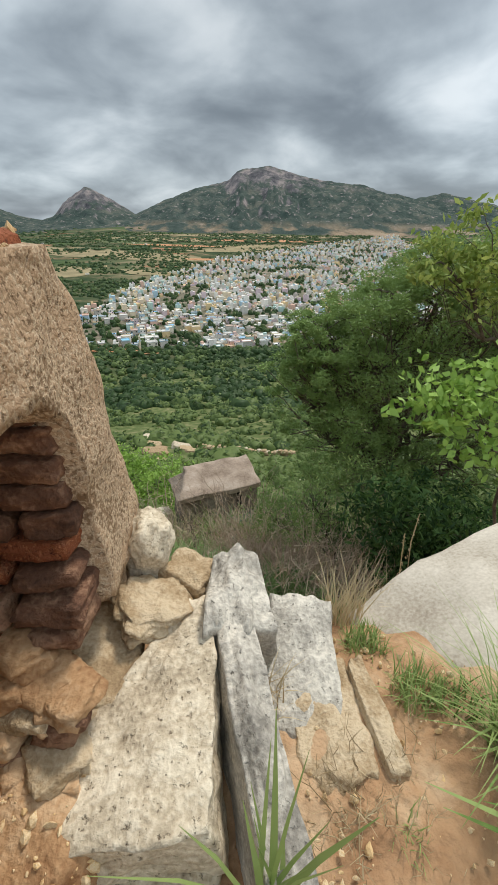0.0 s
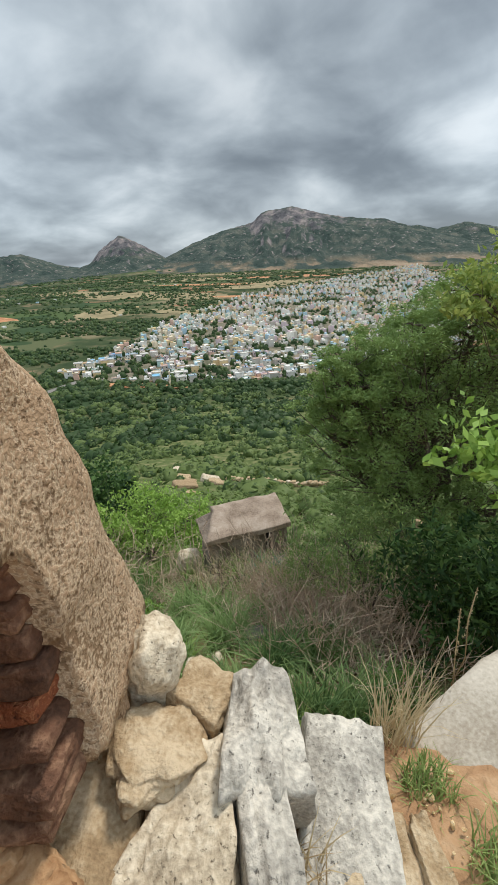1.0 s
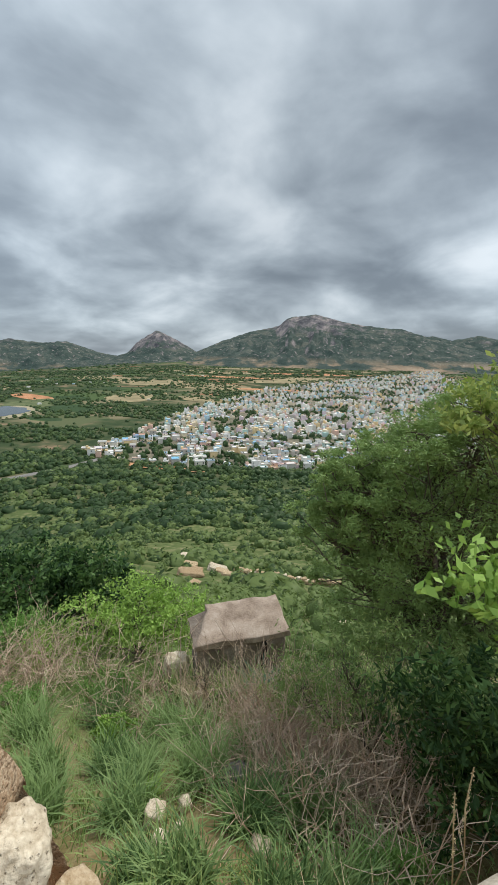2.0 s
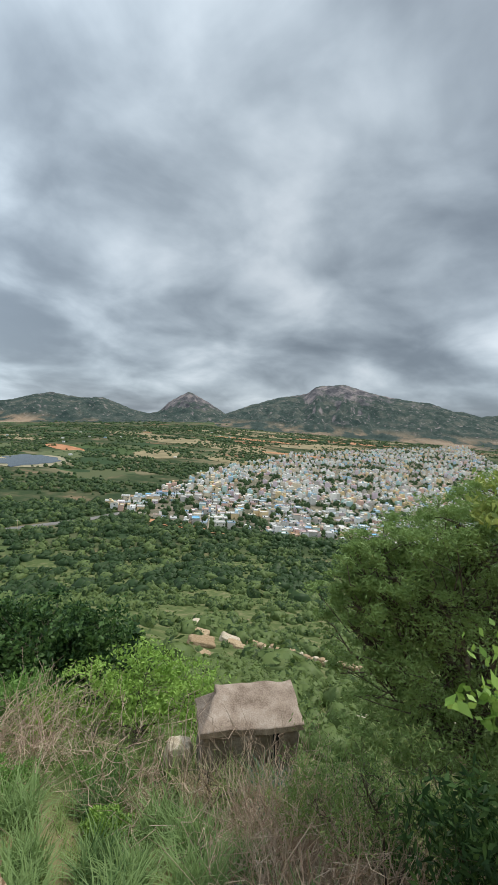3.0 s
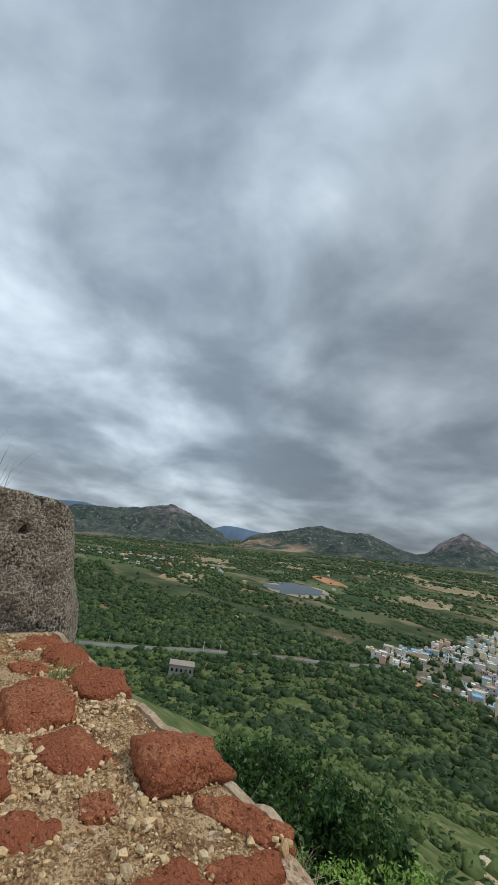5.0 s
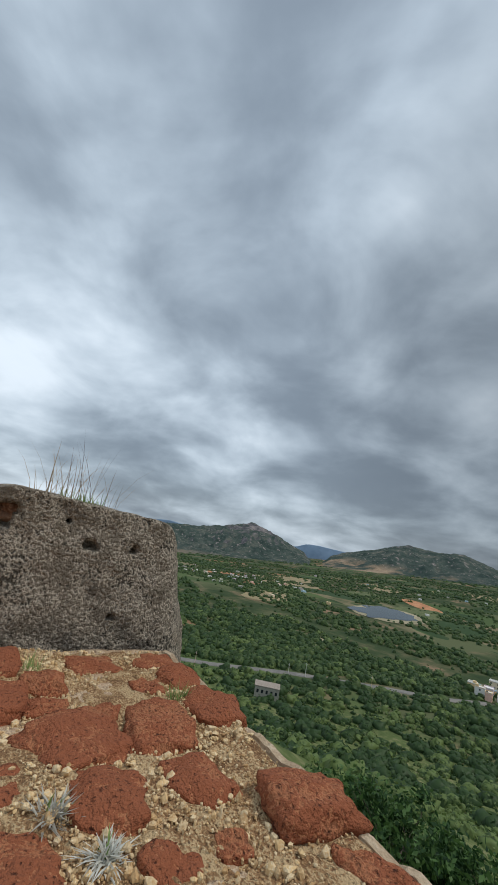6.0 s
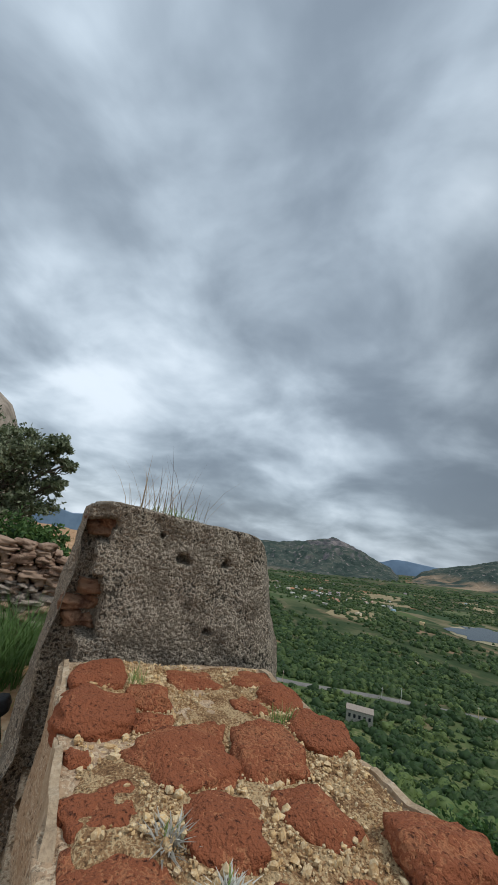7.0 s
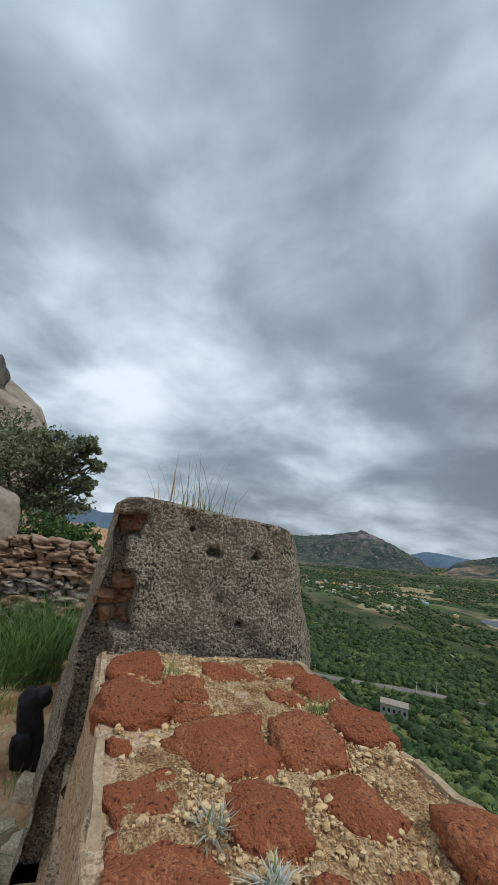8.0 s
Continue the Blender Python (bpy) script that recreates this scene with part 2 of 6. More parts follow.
M["bush"] = leaf_material("scrub_foliage", (0.015, 0.036, 0.012), (0.052, 0.096, 0.026), (0.15, 0.21, 0.064), spread=0.4)
M["wood"] = leaf_material("woodland_foliage", (0.017, 0.038, 0.014), (0.046, 0.088, 0.028), (0.12, 0.18, 0.054), spread=0.45)
M["grass"] = leaf_material("green_grass", (0.07, 0.13, 0.03), (0.15, 0.245, 0.06), (0.29, 0.38, 0.13))
M["dry"] = leaf_material("dry_grass", (0.22, 0.155, 0.08), (0.40, 0.30, 0.17), (0.58, 0.47, 0.29))
M["silver"] = leaf_material("silvery_leaf", (0.24, 0.22, 0.18), (0.46, 0.44, 0.38), (0.66, 0.65, 0.58))
M["agave"] = leaf_material("blue_green_leaf", (0.03, 0.075, 0.05), (0.07, 0.15, 0.10), (0.13, 0.23, 0.16))
M["hut_roof"] = material("brown_roof_plaster", ((0.19, 0.14, 0.105), (0.34, 0.265, 0.205), (0.46, 0.38, 0.31)), scale=2.5, rough=0.95, bump=0.7, fine_scale=40, bump_dist=0.03)
# near-black colour that paints the shade in the hut's opening
M["dark"] = material("opening_shade_black", ((0.012, 0.011, 0.01), (0.02, 0.018, 0.016), (0.03, 0.028, 0.025)), scale=3, rough=1)
M["stone_red"] = material("reddish_flat_stone", ((0.09, 0.055, 0.04), (0.21, 0.13, 0.09), (0.36, 0.25, 0.18)), scale=4, rough=0.95, bump=0.8, fine_scale=50, spread=0.2)
M["boulder_warm"] = material("weathered_dome_granite", ((0.16, 0.13, 0.10), (0.30, 0.25, 0.20), (0.42, 0.36, 0.30)), scale=0.8, rough=0.95, bump=0.5, fine_scale=14, bump_dist=0.05)
M["granite_dark"] = material("dark_stained_granite", ((0.06, 0.055, 0.05), (0.13, 0.12, 0.11), (0.24, 0.21, 0.19)), scale=0.8, rough=0.95, bump=0.5, fine_scale=14, bump_dist=0.05)
M["leaf_dusty"] = leaf_material("dusty_leaf", (0.06, 0.08, 0.035), (0.12, 0.15, 0.075), (0.24, 0.27, 0.17))
M["bark"] = material("grey_bark", ((0.05, 0.04, 0.03), (0.12, 0.095, 0.07), (0.2, 0.17, 0.13)), scale=6, rough=0.95, bump=0.8, fine_scale=50)
M["twig"] = material("dead_brown_twig", ((0.24, 0.16, 0.115), (0.42, 0.29, 0.215), (0.58, 0.45, 0.34)), scale=6, rough=0.95, bump=0.4, spread=0.2)
M["soil"] = material("orange_soil", ((0.26, 0.13, 0.06), (0.45, 0.27, 0.14), (0.60, 0.42, 0.26)), scale=5, rough=1, bump=0.9, fine_scale=60)


def mesh_object(name, verts, faces, mat, parent=None, label="", smooth=False):
    me = bpy.data.meshes.new(name)
    me.from_pydata([tuple(v) for v in verts], [], faces)
    me.materials.append(mat)
    if smooth:
        me.polygons.foreach_set("use_smooth", [True] * len(me.polygons))
    ob = new(name, me)
    if parent:
        ob.parent = parent
    if label:
        tagged(ob, label)
    return ob


def quick_mesh(name, verts, quads, mats, index=None, smooth=False):
    """A mesh from numpy arrays: verts n x 3, faces m x 3 or m x 4."""
    me = bpy.data.meshes.new(name)
    k = quads.shape[1]
    me.vertices.add(len(verts))
    me.vertices.foreach_set("co", np.ascontiguousarray(verts, np.float32).ravel())
    me.loops.add(quads.size)
    me.loops.foreach_set("vertex_index", np.ascontiguousarray(quads, np.int32).ravel())
    me.polygons.add(len(quads))
    me.polygons.foreach_set("loop_start", np.arange(0, quads.size, k, dtype=np.int32))
    me.polygons.foreach_set("loop_total", np.full(len(quads), k, np.int32))
    for mt in mats:
        me.materials.append(mt)
    if index is not None:
        me.polygons.foreach_set("material_index", np.ascontiguousarray(index, np.int32))
    me.polygons.foreach_set("use_smooth", np.full(len(quads), smooth))
    me.update(calc_edges=True)
    me.validate()
    return me


def part(name, bm, mat, parent=None, label="", smooth=False):
    """Links a bmesh as one mesh object, under a thing or a part."""
    me = bpy.data.meshes.new(name)
    for f in bm.faces:
        f.smooth = smooth
    bm.to_mesh(me)
    bm.free()
    me.materials.append(mat)
    ob = new(name, me)
    if parent:
        ob.parent = parent
    if label:
        tagged(ob, label)
    return ob


def empty(name, place=(0, 0, 0)):
    ob = new(name)
    ob.location = place
    return ob


def fbm(p, octaves=4):
    return noise.fractal(p, 1.0, 2.0, octaves)


# ---------------------------------------------------------------- ground
PROFILE_D = (-60, -14, -6, -2.4, -0.35, 0.0, 0.6, 1.6, 2.6, 5.6, 7.2, 10, 20, 50, 100, 200, 300, 345, 20000)
PROFILE_Z = (4, 1.6, 0.35, 0.0, 0.05, -0.1, -1.4, -2.8, -3.5, -5.3, -5.7, -7.5, -13.5, -29, -50, -80, -97, -99, -99)


def ground_z(x, y):
    """The height of the ground: the fort's ledge, the scrub slope below it, and the plain, rising north and sinking west."""
    x, y = np.asarray(x, float), np.asarray(y, float)
    d = y - 1.5 + np.clip(-x - 45, 0, None) * 0.8 + np.clip(x - 70, 0, None) * 0.6 + np.clip(-y - 45, 0, None) * 2.2
    d = d + 0.25 * np.sin(x * 1.7) * np.clip(d, 0, 1)
    z = np.interp(d, PROFILE_D, PROFILE_Z)
    z = z + 0.049 * np.clip(y - 900, 0, None) - 0.055 * np.clip(-x - 700, 0, None)
    rough = np.clip(d / 6, 0.0, 1) * np.clip((340 - d) / 200, 0.0, 1)
    z = z + rough * (0.35 * np.sin(x * 0.31 + 1.3) * np.sin(y * 0.27) + 1.6 * np.sin(x * 0.043 + 0.5) * np.sin(y * 0.051 + 1.1) * np.clip(d / 40, 0, 1))
    inside = np.clip((-d - 1.0) / 2, 0, 1)
    return z + inside * 0.06 * np.sin(x * 2.1) * np.sin(y * 1.7)


def build_ground():
    n, b = 400, 8.4
    u = np.linspace(-1, 1, n)
    line = 7000 * np.sinh(b * u) / np.sinh(b)
    gx, gy = np.meshgrid(line, line + 1.5, indexing="ij")
    gz = ground_z(gx, gy)
    near = np.exp(-((gx / 12) ** 2 + (gy / 14) ** 2))
    rnd = np.random.RandomState(3).rand(n, n) - 0.5
    gz = gz + rnd * 0.06 * near
    verts = np.stack([gx, gy, gz], -1).reshape(-1, 3)
    i = np.arange(n * n).reshape(n, n)
    quads = np.stack([i[:-1, :-1], i[1:, :-1], i[1:, 1:], i[:-1, 1:]], -1).reshape(-1, 4)
    m = bpy.data.materials.new("scrubland_and_fields")
    m.use_nodes = True
    nt = m.node_tree
    bsdf = nt.nodes["Principled BSDF"]
    bsdf.inputs["Roughness"].default_value = 1.0
    bsdf.inputs["Specular IOR Level"].default_value = 0.1
    geo = nt.nodes.new("ShaderNodeNewGeometry")

    def noise_ramp(scale, stops, detail=6, vec=None, rough=0.6):
        t = nt.nodes.new("ShaderNodeTexNoise")
        t.inputs["Scale"].default_value, t.inputs["Detail"].default_value, t.inputs["Roughness"].default_value = scale, detail, rough
        nt.links.new(vec or geo.outputs["Position"], t.inputs["Vector"])
        r = nt.nodes.new("ShaderNodeValToRGB")
        e = r.color_ramp.elements
        e[0].position, e[0].color = stops[0][0], (*stops[0][1], 1)
        e[1].position, e[1].color = stops[-1][0], (*stops[-1][1], 1)
        for p, c in stops[1:-1]:
            k = e.new(p)
            k.color = (*c, 1)
        nt.links.new(t.outputs[0], r.inputs[0])
        return r.outputs[0], t.outputs[0]

    def blend(fac, a, bb):
        k = nt.nodes.new("ShaderNodeMix")
        k.data_type = "RGBA"
        nt.links.new(fac, k.inputs[0])
        nt.links.new(a, k.inputs[6])
        nt.links.new(bb, k.inputs[7])
        return k.outputs[2]

    # fields on the plain: cells of crop, fallow and bare red earth
    squash = nt.nodes.new("ShaderNodeMapping")
    squash.inputs["Rotation"].default_value = (0, 0, 0.5)
    squash.inputs["Scale"].default_value = (0.008, 0.015, 0)
    nt.links.new(geo.outputs["Position"], squash.inputs[0])
    cell = nt.nodes.new("ShaderNodeTexVoronoi")
    cell.distance = "CHEBYCHEV"
    cell.inputs["Scale"].default_value = 1.0
    nt.links.new(squash.outputs[0], cell.inputs["Vector"])
    cs = nt.nodes.new("ShaderNodeSeparateColor")
    nt.links.new(cell.outputs["Color"], cs.inputs[0])
    fr = nt.nodes.new("ShaderNodeValToRGB")
    fr.color_ramp.interpolation = "CONSTANT"
    e = fr.color_ramp.elements
    e[0].position, e[0].color = 0.0, (0.04, 0.07, 0.03, 1)
    e[1].position, e[1].color = 0.93, (0.30, 0.16, 0.09, 1)
    for p, c in ((0.25, (0.07, 0.105, 0.04)), (0.45, (0.10, 0.115, 0.055)), (0.60, (0.045, 0.075, 0.034)), (0.72, (0.19, 0.165, 0.095)), (0.84, (0.085, 0.12, 0.045))):
        k = e.new(p)
        k.color = (*c, 1)
    nt.links.new(cs.outputs[0], fr.inputs[0])
    wild, _ = noise_ramp(0.02, ((0.32, (0.025, 0.044, 0.02)), (0.48, (0.048, 0.07, 0.03)), (0.57, (0.10, 0.10, 0.052)), (0.66, (0.25, 0.17, 0.105))), 9)
    _, where = noise_ramp(0.0035, ((0.4, (0, 0, 0)), (0.6, (1, 1, 1))), 4)
    step = nt.nodes.new("ShaderNodeMapRange")
    step.inputs[1].default_value, step.inputs[2].default_value = 0.46, 0.52
    nt.links.new(where, step.inputs[0])
    plain = blend(step.outputs[0], wild, fr.outputs[0])
    # scrub slope: grass, weeds and bare soil
    slope, slope_n = noise_ramp(0.35, ((0.28, (0.055, 0.08, 0.027)), (0.5, (0.11, 0.14, 0.05)), (0.62, (0.19, 0.19, 0.09)), (0.74, (0.32, 0.25, 0.155))), 9)
    soil, _ = noise_ramp(3.5, ((0.3, (0.25, 0.13, 0.065)), (0.5, (0.44, 0.27, 0.15)), (0.7, (0.62, 0.46, 0.30))), 10)
    xyz = nt.nodes.new("ShaderNodeSeparateXYZ")
    nt.links.new(geo.outputs["Position"], xyz.inputs[0])
    reach = nt.nodes.new("ShaderNodeVectorMath")
    reach.operation = "LENGTH"
    nt.links.new(geo.outputs["Position"], reach.inputs[0])
    low = nt.nodes.new("ShaderNodeMapRange")
    low.inputs[1].default_value, low.inputs[2].default_value = 290, 360
    nt.links.new(reach.outputs["Value"], low.inputs[0])
    near_m = nt.nodes.new("ShaderNodeMapRange")
    near_m.inputs[1].default_value, near_m.inputs[2].default_value = -5.4, -0.4
    nt.links.new(xyz.outputs[2], near_m.inputs[0])
    col = blend(near_m.outputs[0], slope, soil)
    col = blend(low.outputs[0], col, plain)
    nt.links.new(col, bsdf.inputs["Base Color"])
    g = nt.nodes.new("ShaderNodeTexNoise")
    g.inputs["Scale"].default_value, g.inputs["Detail"].default_value = 22, 8
    nt.links.new(geo.outputs["Position"], g.inputs["Vector"])
    bp = nt.nodes.new("ShaderNodeBump")
    bp.inputs["Strength"].default_value, bp.inputs["Distance"].default_value = 0.8, 0.04
    nt.links.new(g.outputs[0], bp.inputs["Height"])
    nt.links.new(bp.outputs[0], bsdf.inputs["Normal"])
    ob = new("ground", quick_mesh("ground", verts, quads, [m], smooth=True))
    return tagged(ob, "scrub hillside falling to a green farmed plain", "ground", kind="structure")


build_ground()


# ---------------------------------------------------------------- mountains
def mountain(ridge, dist, front, rear, mat, label, seed, crag=1.0, sag=1.5):
    """A ridge whose crest follows (bearing, elevation) pairs in degrees, at a distance from the fort."""
    az = np.array([r[0] for r in ridge], float)
    el = np.array([r[1] for r in ridge], float)
    grain_size = dist * 0.085
    nu, nv = int((az[-1] - az[0]) / 0.16) + 2, 44
    a = np.linspace(az[0], az[-1], nu)
    # smooth interpolation of the crest
    crest = np.interp(a, az, el)
    kern = np.array([1, 2, 3, 2, 1]) / 9
    crest = np.convolve(np.pad(crest, 2, "edge"), kern, "valid")
    top = 1.8 + dist * np.tan(np.radians(crest)) - ground_z(dist * np.sin(np.radians(a)), dist * np.cos(np.radians(a))) + 0.5
    top = np.clip(top, 2, None)
    top = top * np.clip(np.minimum(a - az[0], az[-1] - a) / 1.0, 0.0, 1)
    v = np.concatenate([np.linspace(-1, 0, 30), np.linspace(0, 1, 15)[1:]])
    verts = np.zeros((nu, nv, 3))
    for i in range(nu):
        for j in range(nv):
            w = v[j]
            r = dist + (front * w if w < 0 else rear * w)
            x, y = r * math.sin(radians(a[i])), r * math.cos(radians(a[i]))
            s = 1 - abs(w)
            q = Vector((x / grain_size + seed, y / grain_size, seed * 0.7))
            rid = 1 - abs(noise.noise(q * 1.4)) * 2
            lump = fbm(q * 2.6, 5)
            h = top[i] * (s ** sag)
            k = min(1, 4 * s * (1 - s)) if w < 0 else min(1, 3 * s * (1 - s))
            h += crag * top[i] * k * (0.10 * rid + 0.17 * lump + 0.07 * abs(noise.noise(q * 9)))
            h += crag * dist * 0.0018 * lump * min(1, top[i] / 100) * s
            h += crag * dist * 0.0016 * noise.noise(q * 13) * min(1, top[i] / 120) * min(1, 3 * s)
            verts[i, j] = (x, y, max(h, 0))
    verts[:, :, 2] += ground_z(verts[:, :, 0], verts[:, :, 1]) - 0.5
    ii = np.arange(nu * nv).reshape(nu, nv)
    quads = np.stack([ii[:-1, :-1], ii[1:, :-1], ii[1:, 1:], ii[:-1, 1:]], -1).reshape(-1, 4)
    ob = new("mountain", quick_mesh("mountain", verts.reshape(-1, 3), quads, [mat], smooth=True))
    return tagged(ob, label, "mountain")


mountain(((-15, 0.2), (-13, 1.14), (-9.9, 2.5), (-5.5, 4.0), (-1.9, 4.75), (-0.6, 5.9), (3.0, 6.25), (5.8, 5.55), (9.3, 4.8), (13.8, 4.45), (17, 3.4), (21, 2.4), (26, 0.9), (30, -0.6), (34, -1.8)), 4000, 1700, 700, M["hill_rock"], "broad craggy granite mountain behind the town", 1.3, 1.0, 1.9)
mountain(((15, 1.0), (16.3, 3.3), (17.6, 3.55), (19.8, 3.05), (22.9, 3.55), (28.4, 2.3), (34, 1.5), (41, 0.3), (46, -1.2)), 4650, 900, 300, M["hill_rock"], "hazy rocky range beyond the broad mountain", 7.9, 0.9, 1.3)
mountain(((-25.5, -0.6), (-23.5, 0.3), (-22, 0.8), (-20.9, 2.1), (-18.3, 3.8), (-16, 2.8), (-13, 1.15), (-10.5, 0.3), (-8, -1)), 3800, 900, 600, M["hill_low"], "steep conical granite hill", 3.1, 1.0, 1.6)
mountain(((-46, -1.4), (-43.8, -0.4), (-40, 0.75), (-37, 1.8), (-35.6, 2.05), (-32.5, 1.75), (-29.2, 2.02), (-25.5, 0.75), (-22, 0.2), (-18, -0.8)), 4000, 1200, 800, M["hill_low"], "long low scrubby hill", 5.2, 1.0, 1.7)
mountain(((-70, -1.4), (-68, -0.4), (-65.6, -0.2), (-63.3, 0.05), (-60, 0.6), (-58, 1.15), (-56, 1.7), (-53, 0.75), (-50, -0.5), (-47.5, -1.4)), 4000, 1200, 800, M["hill_west"], "low rocky hill rising from the plain", 9.4, 1.0, 1.7)
mountain(((-104, -1.0), (-98, 0.3), (-93.5, 0.1), (-90.5, -0.6), (-88, -0.35), (-80, -0.5), (-72, -0.4), (-67, 0.1), (-62, -0.7), (-54, -0.8), (-49.7, -0.5), (-48.3, 0.05), (-47, 0.1), (-43.5, -0.1), (-40, -0.5), (-30, -0.6), (-20, -0.3), (0, -0.3), (30, -0.2), (45, 0.3), (60, 0.4), (75, -0.5)), 4880, 60, 40, M["hill_far"], "faint range along the horizon, haze blue in its colour", 2.2, 0.3, 1.0)


# ---------------------------------------------------------------- the fort
def block(name, x0, x1, y0, y1, z0, z1, cuts, shape, mat, label="", smooth=False):
    """A box cut into fine faces; shape(u, v, w, co) moves each point, u, v, w running 0..1 along x, y, z."""
    bm = bmesh.new()
    bmesh.ops.create_cube(bm, size=1)
    bmesh.ops.subdivide_edges(bm, edges=bm.edges, cuts=cuts, use_grid_fill=True)
    for p in bm.verts:
        u, v, w = p.co.x + 0.5, p.co.y + 0.5, p.co.z + 0.5
        p.co = shape(u, v, w, Vector((x0 + (x1 - x0) * u, y0 + (y1 - y0) * v, z0 + (z1 - z0) * w)))
    bmesh.ops.recalc_face_normals(bm, faces=bm.faces)
    return part(name, bm, mat, None, label, smooth)


def soft(v, r):
    """How far an edge is rounded off near 0 or 1."""
    return max(0.0, 1 - v / r) ** 2


def child(ob, parent):
    ob.parent = parent
    ob.matrix_parent_inverse = parent.matrix_basis.inverted()
    return ob


def grain(c):
    return fbm(c * 3.1, 4) * 0.02 + noise.noise(c * 14) * 0.008


def in_hole(y, z):
    q = fbm(Vector((y * 3, z * 3, 4.0)), 3) * 0.05
    return y < 1.05 + q - max(0, 0.62 - z) * 0.25 and z < 1.23 + q * 0.6 - max(0, y - 0.9) * 0.75


def merlon_shape(u, v, w, c):
    z = c.z
    c.y += (1.5 - z) * (0.33 * v - 0.04 * (1 - v))
    near = soft(1 - v, 0.14) * soft(1 - u, 0.14)
    crown = soft(1 - w, 0.06)
    c.x -= (0.02 + 0.05 * crown) * near
    c.y -= (0.02 + 0.06 * crown) * near + 0.05 * crown * soft(1 - v, 0.3)
    n = grain(c)
    if v < 0.001 or v > 0.999:
        c.y += n
    if u > 0.999:
        c.x += n
        if in_hole(c.y, c.z):
            c.x -= 0.62 + 0.03 * noise.noise(c * 9)
        elif c.z < 0.52 + 0.04 * noise.noise(c * 5):
            c.x -= 0.13
    if w > 0.999:
        c.z += 0.012 * noise.noise(c * 6) - 0.004
    return c


def bevel_brick(name, place, size, turn, seed, mat, parent, cuts=5, rough=0.06, square=0.72):
    """A worn brick or stone with rounded corners."""
    bm = bmesh.new()
    bmesh.ops.create_cube(bm, size=2)
    bmesh.ops.subdivide_edges(bm, edges=bm.edges, cuts=cuts, use_grid_fill=True)
    s = Vector(size) * 0.5
    for p in bm.verts:
        d = p.co.normalized()
        q = p.co * square + d * (1 - square) * 1.22
        k = 1 + rough * fbm(d * 1.2 + Vector((seed * 1.7, seed, 0)), 3) + rough * 0.4 * noise.noise(d * 4 + Vector((seed, 0, 1)))
        p.co = Vector((q.x * s.x, q.y * s.y, q.z * s.z)) * k
    ob = part(name, bm, mat, None, "", True)
    ob.matrix_basis = Matrix.Translation(place) @ pose(0, 0, 0, *turn)
    if parent:
        child(ob, parent)
    return ob


merlon = empty("merlon", (-1.6, 0.8, 0))
tagged(merlon, "ruined merlon of tan plaster over red brick, top worn bare", "fort wall")
child(block("plaster_body", -2.36, -0.89, 0.37, 1.215, -0.5, 1.5, 72, merlon_shape, M["plaster"], smooth=True), merlon)


def bed_shape(u, v, w, c):
    edge = soft(min(u, v, 1 - u, 1 - v), 0.05)
    flat = Vector((c.x, c.y, 1.506))
    c.z += w * (0.016 * fbm(flat * 5, 3) + 0.006 * noise.noise(flat * 26) + 0.006 * noise.noise(flat * 47) - 0.03 * edge)
    if u + v > 1.80:
        c.x -= (u + v - 1.80) * 0.50
        c.y -= (u + v - 1.80) * 0.45
    return c


child(block("mortar_bed", -2.335, -0.902, 0.395, 1.155, 1.30, 1.506, 60, bed_shape, M["mortar"], "crumbling gravelly lime mortar", smooth=True), merlon)


def rim(x0, y0, x1, y1, seed):
    """A thin upstanding lip of plaster left along the edge."""
    n = 60
    along = Vector((x1 - x0, y1 - y0, 0))
    side = Vector((-along.y, along.x, 0)).normalized()
    bm = bmesh.new()
    rings = []
    for i in range(n + 1):
        t = i / n
        o = Vector((x0, y0, 1.36)) + along * t + side * 0.004 * fbm(Vector((t * 6, seed, 0)), 3)
        h = 0.144 + 0.030 * fbm(Vector((t * 9, seed, 3)), 4)
        wd = 0.013 + 0.005 * noise.noise(Vector((t * 14, seed, 7)))
        rings.append([bm.verts.new(o - side * wd), bm.verts.new(o - side * wd * 0.8 + Vector((0, 0, h))), bm.verts.new(o + side * wd * 0.6 + Vector((0, 0, h + 0.004))), bm.verts.new(o + side * wd)])
    for a, b in zip(rings, rings[1:]):
        for k in range(3):
            bm.faces.new((a[k], a[k + 1], b[k + 1], b[k]))
    bm.faces.new(rings[0])
    bm.faces.new(rings[-1][::-1])
    bmesh.ops.recalc_face_normals(bm, faces=bm.faces)
    child(part("plaster_rim", bm, M["rim"], None, "thin pale plaster lip"), merlon)


M["rim"] = material("pale_plaster_edge", ((0.27, 0.19, 0.12), (0.43, 0.32, 0.21), (0.58, 0.47, 0.34)), scale=8, rough=0.95, bump=0.8, fine_scale=90)
rim(-2.34, 0.385, -0.97, 0.375, 1)
rim(-2.32, 1.168, -1.0, 1.15, 2)

